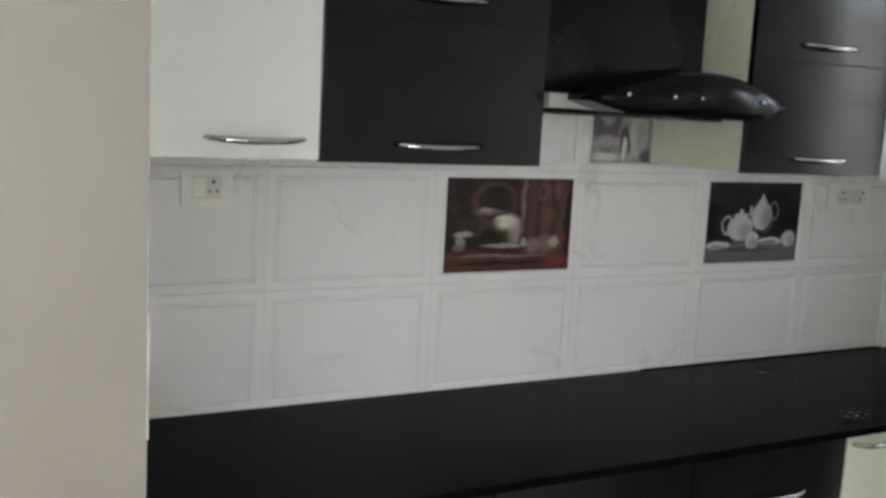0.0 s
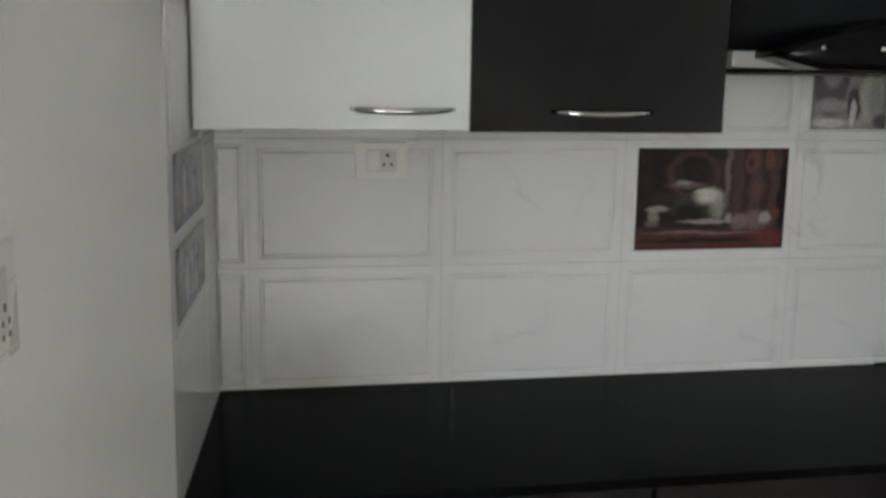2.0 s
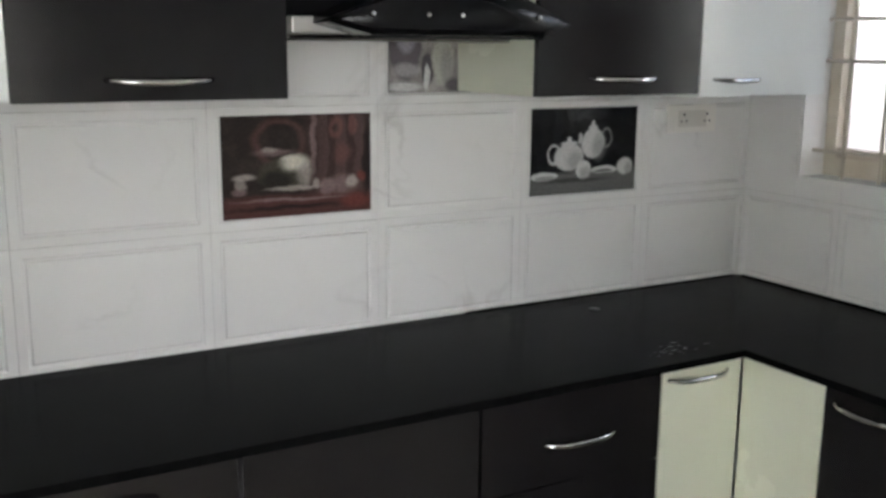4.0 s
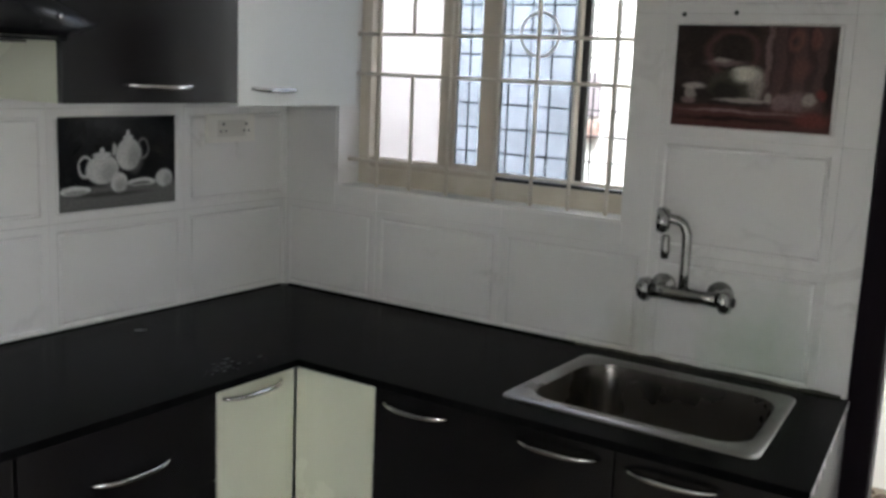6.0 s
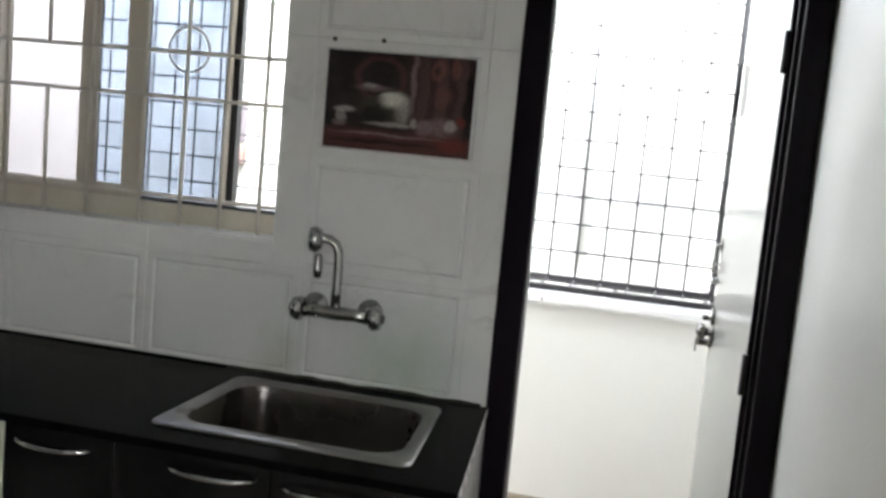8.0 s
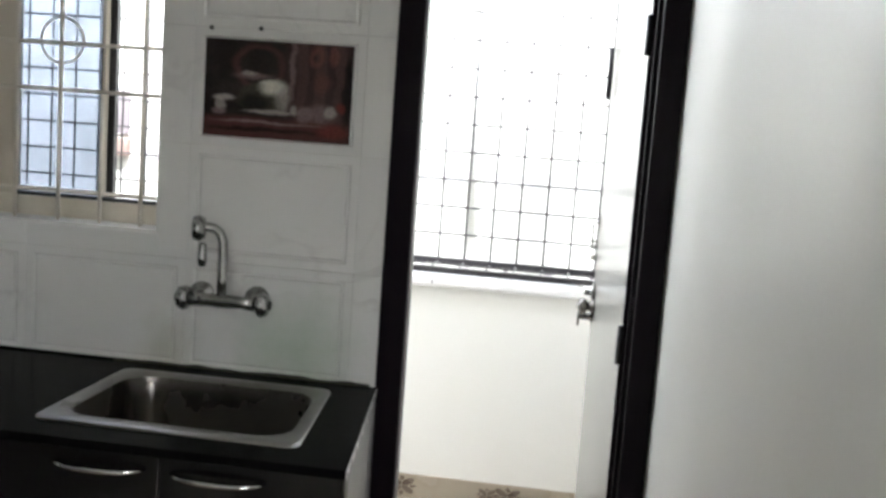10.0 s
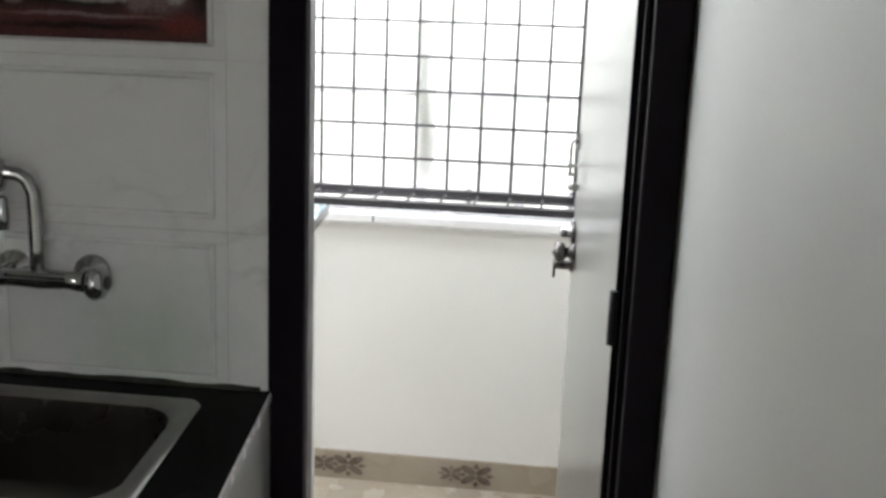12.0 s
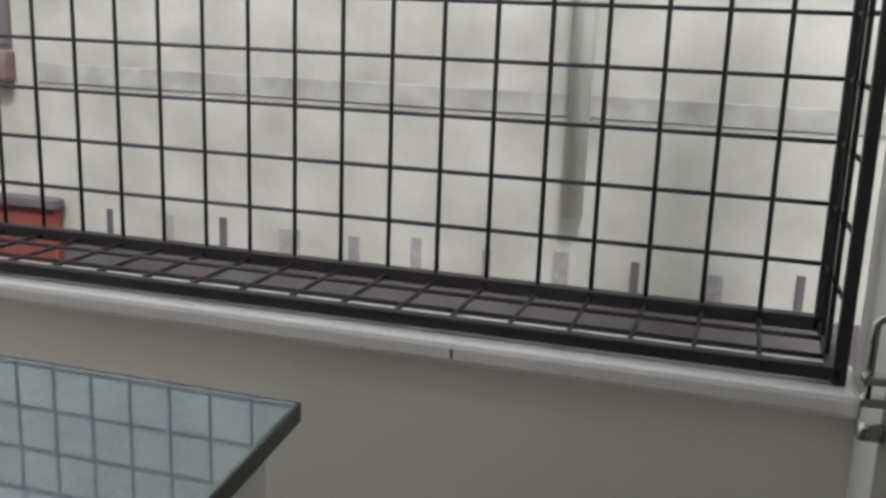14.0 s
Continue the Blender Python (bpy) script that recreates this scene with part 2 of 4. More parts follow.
def tube(bm, pts, r, sides=10, radii=None, closed=True):
    """A round bar along points."""
    pts = [Vector(p) for p in pts]
    rings = []
    ref = None
    for i, p in enumerate(pts):
        d = (pts[min(i + 1, len(pts) - 1)] - pts[max(i - 1, 0)]).normalized()
        if ref is None:
            ref = Vector((0, 0, 1)) if abs(d.z) < 0.9 else Vector((1, 0, 0))
        u = d.cross(ref).normalized()
        v = u.cross(d).normalized()
        ref = v
        rad = radii[i] if radii else r
        rings.append([bm.verts.new(p + rad * (math.cos(a) * u + math.sin(a) * v)) for a in (2 * math.pi * k / sides for k in range(sides))])
    for a, b in zip(rings, rings[1:]):
        for k in range(sides):
            f = bm.faces.new((a[k], a[(k + 1) % sides], b[(k + 1) % sides], b[k]))
            f.smooth = True
    if closed:
        bm.faces.new(rings[0][::-1])
        bm.faces.new(rings[-1])
    return bm


def lathe(bm, profile, m, sides=20):
    """Turns (radius, height) pairs round the z axis of the pose m."""
    rings = [[bm.verts.new(m @ Vector((r * math.cos(2 * math.pi * k / sides), r * math.sin(2 * math.pi * k / sides), h))) for k in range(sides)] for r, h in profile]
    for a, b in zip(rings, rings[1:]):
        for k in range(sides):
            bm.faces.new((a[k], a[(k + 1) % sides], b[(k + 1) % sides], b[k])).smooth = True
    bm.faces.new(rings[0][::-1])
    bm.faces.new(rings[-1])
    return bm


def link(name, bm, material, m=None):
    if m is not None:
        bm.transform(m)
    bmesh.ops.recalc_face_normals(bm, faces=bm.faces[:])
    me = bpy.data.meshes.new(name)
    bm.to_mesh(me)
    bm.free()
    me.materials.append(material)
    return new(name, me)


def part(name, bm, material, parent, label="", m=None):
    ob = link(name, bm, material, m)
    ob.parent = parent
    ob.matrix_parent_inverse = parent.matrix_world.inverted() if parent.type != "EMPTY" else Matrix.Translation(-Vector(parent.location))
    return tagged(ob, label)


def thing(name, at, label, category, group="", kind=""):
    ob = new(name)
    ob.location = at
    ob.empty_display_size = 0.05
    return tagged(ob, label, category, group, kind)


def structure(name, bm, material, label, category, m=None):
    return tagged(link(name, bm, material, m), label, category, "", "structure")
# ---- structure ----
E_X = 2.69            # inner face of the window wall
E_OUT = 2.85          # its outer face
S_Y = -2.52           # inner face of the plain side wall
CEIL_Z = 2.75
WIN = (-1.21, -0.22, 1.21, 2.25)     # y0, y1, z0, z1 of the kitchen window
DOOR = (-2.52, -1.815, 2.10)         # y0, y1, top of the door opening with its frame
PAR_X = 4.158         # inner face of the balcony parapet
WEST = pose(-0.072, 0, 0, 0, 0, -3.9)

structure("floor", boxes((-2.4, E_OUT, -6.15, 0.15, -0.12, 0)), GROUT, "concrete kitchen floor bed under beige floor tiles", "floor")
structure("ceiling", boxes((-2.4, 3.25, -6.15, 3.0, CEIL_Z, CEIL_Z + 0.15)), CEIL, "plain white painted ceiling over kitchen and hall", "ceiling")
wall_back = structure("wall_north", boxes((-0.6, E_OUT, 0, 0.15, 0, CEIL_Z)), GROUT, "kitchen back wall clad in white marbled tiles", "wall")
wall_east = structure("wall_east", boxes(
    (E_X, E_OUT, WIN[1], 0, 0, CEIL_Z), (E_X, E_OUT, WIN[0], WIN[1], 0, WIN[2]), (E_X, E_OUT, WIN[0], WIN[1], WIN[3], CEIL_Z),
    (E_X, E_OUT, DOOR[1], WIN[0], 0, CEIL_Z), (E_X, E_OUT, DOOR[0], DOOR[1], DOOR[2], CEIL_Z)), PLASTER,
    "plastered window wall with white tiles above the counter", "wall")
structure("wall_south", boxes((0.72, E_OUT, S_Y - 0.15, S_Y, 0, CEIL_Z)), PLASTER, "plain cream painted side wall beside the door", "wall")
# the short wall at the end of the counter: tiled part and the proud plastered part
wall_west = structure("wall_west", boxes((-0.2, -0.008, -0.82, 0.1, 0, CEIL_Z)), PLASTER, "short end wall with tiles over the counter", "wall", WEST)
structure("wall_west_end", boxes((-0.21, 0.024, -1.66, -0.82, 0, CEIL_Z), bevel=0.006), PLASTER, "cream plastered wall end beside the kitchen entrance", "wall", WEST)
structure("wall_hall_face", boxes((-0.21, 0.0235, -1.6635, -1.6602, 0, CEIL_Z)), BEIGE_SHADE, "beige painted end face of the short wall, darkened for shade", "wall", WEST)
# the unseen hall behind the entrance, its openings added to let light in
structure("wall_hall", boxes((-2.55, -2.4, -6.15, -3.4, 0, CEIL_Z), (-2.55, -2.4, -2.6, 0.15, 0, CEIL_Z), (-2.55, -2.4, -3.4, -2.6, 0, 1.20), (-2.55, -2.4, -3.4, -2.6, 2.08, CEIL_Z), (0.80, 0.95, -6.15, S_Y - 0.15, 0, CEIL_Z), (-2.4, -0.6, 0, 0.15, 0, CEIL_Z),
          (-0.2, 0.80, -6.15, -6.0, 0, CEIL_Z), (-2.4, -0.2, -6.15, -6.0, 0, 0.8), (-2.4, -0.2, -6.15, -6.0, 2.4, CEIL_Z)), PLASTER,
          "plain cream walls of the unseen hall behind the kitchen, openings added for light", "wall")

# balcony shell
structure("floor_balcony", boxes((E_OUT, PAR_X, S_Y - 0.15, 3.0, -0.15, -0.012)), GROUT, "balcony floor bed under patterned tiles", "floor")
structure("wall_parapet", boxes((PAR_X, PAR_X + 0.12, S_Y - 0.15, 3.0, -0.15, 0.895)), OUT_PAINT, "white painted balcony parapet wall", "wall")
structure("wall_balcony_south", boxes((E_OUT, PAR_X + 0.12, S_Y - 0.15, S_Y + 0.08, -0.15, CEIL_Z)), OUT_PAINT, "white painted side wall of the balcony", "wall")
structure("wall_balcony_north", boxes((E_OUT, PAR_X + 0.12, 3.0, 3.15, -0.15, CEIL_Z), (E_X, E_OUT, 0.15, 3.0, -0.15, CEIL_Z)), OUT_PAINT, "white painted outer wall along the balcony", "wall")
structure("window_sill", boxes((PAR_X - 0.03, PAR_X + 0.15, S_Y + 0.08, 3.0, 0.895, 0.940), bevel=0.0125), MARBLE, "white marble coping on the balcony parapet", "sill")

# ---- camera side: the door to the balcony ----
door_frame = structure("door_1", boxes((E_X - 0.012, E_X + 0.045, DOOR[1] - 0.066, DOOR[1], 0, DOOR[2] - 0.066), bevel=0.004), WOOD_FRAME,
                       "dark brown door frame standing open to the balcony", "door frame")
# Jamb's inner face: the lighter facing colour stands in for balcony daylight.
part("bead", boxes((E_X + 0.004, E_X + 0.044, DOOR[1] - 0.0690, DOOR[1] - 0.0663, 0, DOOR[2] - 0.068), bevel=0.0008), BEAD, door_frame, "grey-brown inner edge, daylight put into its colour")
part("lining", boxes((E_X + 0.0455, E_OUT + 0.003, DOOR[1] - 0.005, DOOR[1] - 0.0005, 0, DOOR[2] - 0.066), bevel=0.001), WOOD_FRAME, door_frame)
part("jamb", boxes((E_X - 0.012, E_X + 0.10, DOOR[0] + 0.002, DOOR[0] + 0.066, 0, DOOR[2] - 0.066), bevel=0.004), WOOD_FRAME, door_frame)
part("head", boxes((E_X - 0.012, E_X + 0.10, DOOR[0] + 0.002, DOOR[1], DOOR[2] - 0.066, DOOR[2]), bevel=0.004), WOOD_FRAME, door_frame)
part("stop", boxes((E_X + 0.03, E_X + 0.05, DOOR[0] + 0.066, DOOR[0] + 0.078, 0, DOOR[2] - 0.07), bevel=0.003), WOOD_FRAME, door_frame)

LEAF = pose(2.775, -2.432, 0, 0, 0, 5.8)
door = thing("door", (2.775, -2.432, 0.0), "grey laminated door leaf swung open onto the balcony", "door")
part("leaf", boxes((0.0, 0.665, -0.032, 0.0, 0.012, 2.02), bevel=0.002), LEAF_LAM, door, "glossy grey laminate panel", LEAF)
part("hinge_edge", boxes((-0.012, 0.0, -0.034, 0.002, 0.012, 2.02)), WOOD_FRAME, door, "dark brown door edge", LEAF)
for hz in (0.25, 1.02, 1.8):
    part("hinge", tube(bmesh.new(), [(-0.016, 0.006, hz - 0.05), (-0.016, 0.006, hz + 0.05)], 0.008), IRON, door, "dark steel hinge", LEAF)


def turned(profile, x, z):
    """A turned fitting that stands off the leaf's face towards the room side."""
    return lathe(bmesh.new(), profile, pose(x, 0.0005, z, -90, 0, 0), 18)


lock = part("lock_barrel", turned([(0.024, 0), (0.024, 0.004), (0.014, 0.006), (0.014, 0.030), (0.011, 0.035), (0.004, 0.036)], 0.632, 1.050), CHROME, door, "chrome lock barrel", LEAF)
part("lock_collar", turned([(0.028, 0), (0.028, 0.008), (0.022, 0.010)], 0.632, 1.050), NICKEL, lock, "", LEAF)
knob = part("knob", turned([(0.027, 0), (0.028, 0.005), (0.014, 0.010), (0.013, 0.020), (0.022, 0.026), (0.027, 0.036), (0.022, 0.047), (0.006, 0.050)], 0.612, 1.004), NICKEL, door, "round dark nickel door knob", LEAF)
part("knob_cap", turned([(0.007, 0.0505), (0.007, 0.0525), (0.003, 0.0535)], 0.612, 1.004), CHROME, knob, "", LEAF)
catch = part("key_barrel", turned([(0.018, 0), (0.018, 0.006), (0.012, 0.008), (0.012, 0.038), (0.009, 0.044)], 0.636, 0.968), NICKEL, door, "dark lower lock with a hanging key", LEAF)
part("key", boxes((0.633, 0.639, 0.028, 0.048, 0.960, 0.978), (0.6345, 0.6375, 0.041, 0.048, 0.935, 0.962), bevel=0.0015), NICKEL, catch, "small dark key", LEAF)
part("latch_bolt", boxes((0.665, 0.680, -0.022, -0.010, 1.008, 1.053), bevel=0.002), CHROME, door, "", LEAF)
part("outer_knob", lathe(bmesh.new(), [(0.010, 0), (0.010, 0.03), (0.022, 0.036), (0.026, 0.05), (0.020, 0.062), (0.006, 0.066)], pose(0.645, -0.032, 1.06, 90, 0, 0)), NICKEL, door, "", LEAF)
tower = part("tower_bolt", tube(bmesh.new(), [(0.650, 0.003, 1.268), (0.650, 0.014, 1.270), (0.652, 0.019, 1.263), (0.652, 0.019, 1.190)], 0.0042), CHROME, door, "bent chrome tower bolt", LEAF)
part("bolt_plate", boxes((0.640, 0.660, 0.0005, 0.004, 1.250, 1.288), bevel=0.001), NICKEL, tower, "", LEAF)
part("bolt_guide", boxes((0.644, 0.660, 0.0005, 0.025, 1.206, 1.215), (0.644, 0.660, 0.0005, 0.025, 1.184, 1.193), bevel=0.002), CHROME, tower, "", LEAF)
part("bolt_keeper", turned([(0.009, 0), (0.009, 0.020), (0.006, 0.023)], 0.650, 1.158), CHROME, tower, "", LEAF)
part("upper_bolt", tube(bmesh.new(), [(0.655, 0.012, 1.66), (0.655, 0.012, 1.82)], 0.008), IRON, door, "dark upright bolt near the door's top", LEAF)


# ---- kitchen cabinets ----
def bow_handle(length, drop=0.016):
    """A bowed bar handle along x, that stands off towards -y."""
    bm = bmesh.new()
    pts, rad = [], []
    for i in range(17):
        s = i / 16 * 2 - 1
        pts.append((s * length / 2, -0.004 - 0.026 * (1 - s ** 4), -0.004 * (1 - s * s)))
        rad.append(0.0045 + 0.0025 * (1 - s * s))
    tube(bm, pts, 0.006, 8, rad)
    return bm


def cabinet(name, label, x0, x1, z0, z1, depth, doors, colour, m, body=None, group=""):
    """A cabinet with its back on the plane y = 0 of the pose m. doors: rows (x0, x1, z0, z1, handle centre x, z, length)."""
    ob = thing(name, m @ Vector(((x0 + x1) / 2, -depth / 2, z0)), label, "cabinet", group)
    part("body", boxes((x0 + 0.001, x1 - 0.001, -depth, -0.012, z0, z1)), body or colour, ob, "", m)
    g = 0.0003 if colour is BLACK_LAM and z0 > 1 else 0.002
    gx = 0.005 if len(doors) == 3 else g      # drawer fronts stand apart
    for dx0, dx1, dz0, dz1, hx, hz, hl in doors:
        d = part("door", boxes((dx0 + gx, dx1 - gx, -depth - 0.020, -depth - 0.001, dz0 + g, dz1 - g), bevel=0.001), colour, ob, "", m)
        if hl:
            bm = bow_handle(hl)
            bm.transform(pose(hx, -depth - 0.020, hz))
            part("handle", bm, CHROME, d, "bowed chrome handle", m)
    return ob


ID = Matrix()
UP0, UP1, UPD = 1.482, 2.20, 0.365
cabinet("wall_cabinet", "white laminate wall cabinet with a bowed chrome handle", -0.096, 0.434, 1.491, UP1, UPD,
        [(-0.096, 0.434, 1.491, UP1, 0.30, 1.533, 0.20)], WHITE_LAM, ID, group="wall cabinets")
cabinet("wall_cabinet", "black laminate wall cabinet beside the cooker hood, two lift doors", 0.434, 0.963, 1.489, UP1, UPD,
        [(0.434, 0.963, 1.489, 1.785, 0.703, 1.530, 0.205), (0.434, 0.963, 1.785, UP1, 0.703, 1.836, 0.205)], BLACK_LAM, ID, WHITE_LAM, "wall cabinets")
cabinet("wall_cabinet", "black laminate wall cabinet, two lift doors, reflecting the window", 1.585, 2.097, UP0, UP1, UPD,
        [(1.585, 2.097, UP0, 1.775, 1.846, 1.524, 0.20), (1.585, 2.097, 1.775, UP1, 1.846, 1.818, 0.20)], BLACK_LAM, ID, CREAM_LAM, "wall cabinets")
cabinet("wall_cabinet", "white laminate wall cabinet next to the window", 2.097, 2.579, 1.472, UP1, UPD,
        [(2.097, 2.579, 1.472, UP1, 2.225, 1.519, 0.17)], WHITE_LAM, ID, group="wall cabinets")

BZ0, BZ1, BD = 0.10, 0.8405, 0.57


def drawers(x0, x1, c, hz):
    return [(x0, x1, 0.60, BZ1 - 0.012, c, hz, 0.21), (x0, x1, 0.36, 0.60, c, 0.50, 0.21), (x0, x1, BZ0, 0.36, c, 0.26, 0.21)]


cabinet("base_cabinet", "cream laminate base cabinet under the counter's end", -0.085, 0.225, BZ0, BZ1, BD, [(-0.085, 0.225, BZ0, BZ1 - 0.008, 0.07, 0.77, 0.19)], CREAM_LAM, ID, group="base cabinets")
for a, b, c_, hz_ in ((0.225, 0.77, 0.505, 0.775), (0.77, 1.315, 1.045, 0.645), (1.315, 1.838, 1.585, 0.705)):
    cabinet("base_cabinet", "black laminate drawer unit with bowed chrome handles", a, b, BZ0, BZ1, BD, drawers(a, b, c_, hz_), BLACK_LAM, ID, group="base cabinets")
cabinet("base_cabinet", "cream laminate corner cabinet with a chrome handle", 1.838, 2.108, BZ0, BZ1, BD, [(1.838, 2.104, BZ0, BZ1 - 0.002, 1.95, 0.80, 0.20)], CREAM_LAM, ID, group="base cabinets")
EAST = pose(E_X, 0, 0, 0, 0, -90)     # x runs along the wall towards the door
ED = 0.565
cabinet("base_cabinet", "cream laminate corner cabinet turned to the sink side", 0.594, 0.85, BZ0, BZ1, ED, [(0.594, 0.85, BZ0, BZ1 - 0.002, 0, 0, 0)], CREAM_LAM, EAST, group="base cabinets")
cabinet("base_cabinet", "narrow black laminate base cabinet under the counter", 0.85, 1.12, BZ0, BZ1, ED, [(0.85, 1.12, BZ0, BZ1 - 0.01, 0.978, 0.795, 0.19)], BLACK_LAM, EAST, group="base cabinets")
cabinet("base_cabinet", "black laminate sink base cabinet with two doors", 1.12, 1.80, BZ0, 0.66, ED,
        [(1.12, 1.485, BZ0, BZ1 - 0.01, 1.352, 0.795, 0.20), (1.485, 1.872, BZ0, BZ1 - 0.01, 1.612, 0.795, 0.20)], BLACK_LAM, EAST, group="base cabinets")
panel = bmesh.new()
box(panel, 2.112, E_X - 0.016, -1.884, -1.876, 0.0, BZ1)
for v in panel.verts:
    v.co.y += 0.066 * (v.co.x - 2.112) / (E_X - 2.112)
end_panel = structure("trim", panel, END_LAM, "grey laminate end panel of the sink counter", "panel")
for nm, r in (("plinth", (-0.09, 2.15, -0.53, -0.51, 0, 0.098)), ("plinth", (2.16, 2.18, -1.87, -0.54, 0, 0.098))):
    structure(nm, boxes(r), BLACK_LAM, "black plinth under the base cabinets", "plinth")

# ---- worktop with the sink's cut-out ----
TOP = 0.86
SX0, SX1, SY0, SY1 = 2.195, 2.572, -1.732, -1.205
worktop = thing("worktop", (1.3, -0.3, TOP - 0.019), "polished black granite worktop running round the corner", "worktop")
part("long_slab", boxes((-0.118, 2.06, -0.64, -0.0085, TOP - 0.019, TOP)), GRANITE, worktop)


END_SKEW = 0.070


def holed_slab(x0, x1, y0, y1, hx0, hx1, hy0, hy1, z0, z1):
    bm = bmesh.new()
    rings = [[bm.verts.new((x, y, z)) for x, y in ((a, c), (b, c), (b, d), (a, d))] for z in (z0, z1) for a, b, c, d in ((x0, x1, y0, y1), (hx0, hx1, hy0, hy1))]
    lo, li, uo, ui = rings
    for ring_ in (lo, uo):
        ring_[1].co.y += END_SKEW      # the cut end runs askew to the door frame
    for ring_ in (li, ui):
        ring_[1].co.y += 0.037
    for k in range(4):
        n = (k + 1) % 4
        for q in ((lo[k], lo[n], li[n], li[k]), (uo[k], uo[n], ui[n], ui[k]), (lo[k], lo[n], uo[n], uo[k]), (li[k], li[n], ui[n], ui[k])):
            bm.faces.new(q)
    return bm


part("sink_slab", holed_slab(2.0605, E_X - 0.0085, -1.888, -0.0085, SX0 - 0.005, SX1 + 0.005, SY0 - 0.005, SY1 + 0.005, TOP - 0.019, TOP), GRANITE, worktop)
cut = bmesh.new()
box(cut, 2.0607, E_X - 0.014, -1.8915, -1.8885, TOP - 0.018, TOP - 0.001)
for v in cut.verts:
    v.co.y += END_SKEW * (v.co.x - 2.0605) / (E_X - 0.0085 - 2.0605)
part("end_edge", cut, LIT_CUT_EDGE, worktop, "polished cut edge of the slab, door light put into its pale colour")
# Black strips stand in for the dark shadow where slab meets tiles.
part("shadow_joint", boxes((1.62, 2.66, -0.0125, -0.0083, TOP - 0.004, TOP + 0.0035)), GRANITE, worktop, "black joint along the tiled wall, a strip for its shadow")
part("shadow_joint", boxes((E_X - 0.0125, E_X - 0.0083, -1.10, -0.03, TOP - 0.004, TOP + 0.005)), GRANITE, worktop)


def ragged_seal(y0, y1, n=60):
    """An uneven dirty sealant bead along the wall behind the sink."""
    bm = bmesh.new()
    rows = []
    for k in range(n + 1):
        y = y0 + (y1 - y0) * k / n
        h = 0.005 + 0.008 * max(0.0, noise.noise((y * 14, 3.1, 0)) + 0.25)
        rows.append([bm.verts.new(p) for p in ((E_X - 0.020, y, TOP + 0.0006), (E_X - 0.013, y, TOP + 0.004), (E_X - 0.0084, y, TOP + h), (E_X - 0.0082, y, TOP + 0.0006))])
    for a, b in zip(rows, rows[1:]):
        for k in range(4):
            bm.faces.new((a[k], a[(k + 1) % 4], b[(k + 1) % 4], b[k]))
    return bm


part("dirty_seal", ragged_seal(-1.80, -1.10), MOULD, worktop, "dirty dark sealant behind the sink")
residue = bmesh.new()
flecks = random.Random(9)
for k in range(26):
    cx, cy = flecks.gauss(1.89, 0.05), flecks.gauss(-0.555, 0.022)
    rr = flecks.uniform(0.003, 0.012)
    residue.faces.new([residue.verts.new((cx + rr * flecks.uniform(0.5, 1.5) * math.cos(a * 1.05), cy + rr * flecks.uniform(0.3, 0.9) * math.sin(a * 1.05), TOP + 0.0006)) for a in range(6)])
tagged(part("dried_residue", residue, RESIDUE, worktop, "pale dried water residue"), kind="stuff")
part("pipe_hole", lathe(bmesh.new(), [(0.016, 0), (0.016, 0.002), (0.012, 0.003)], pose(1.972, -0.148, TOP), 14), DARK_PLASTIC, worktop, "small dark capped pipe hole")


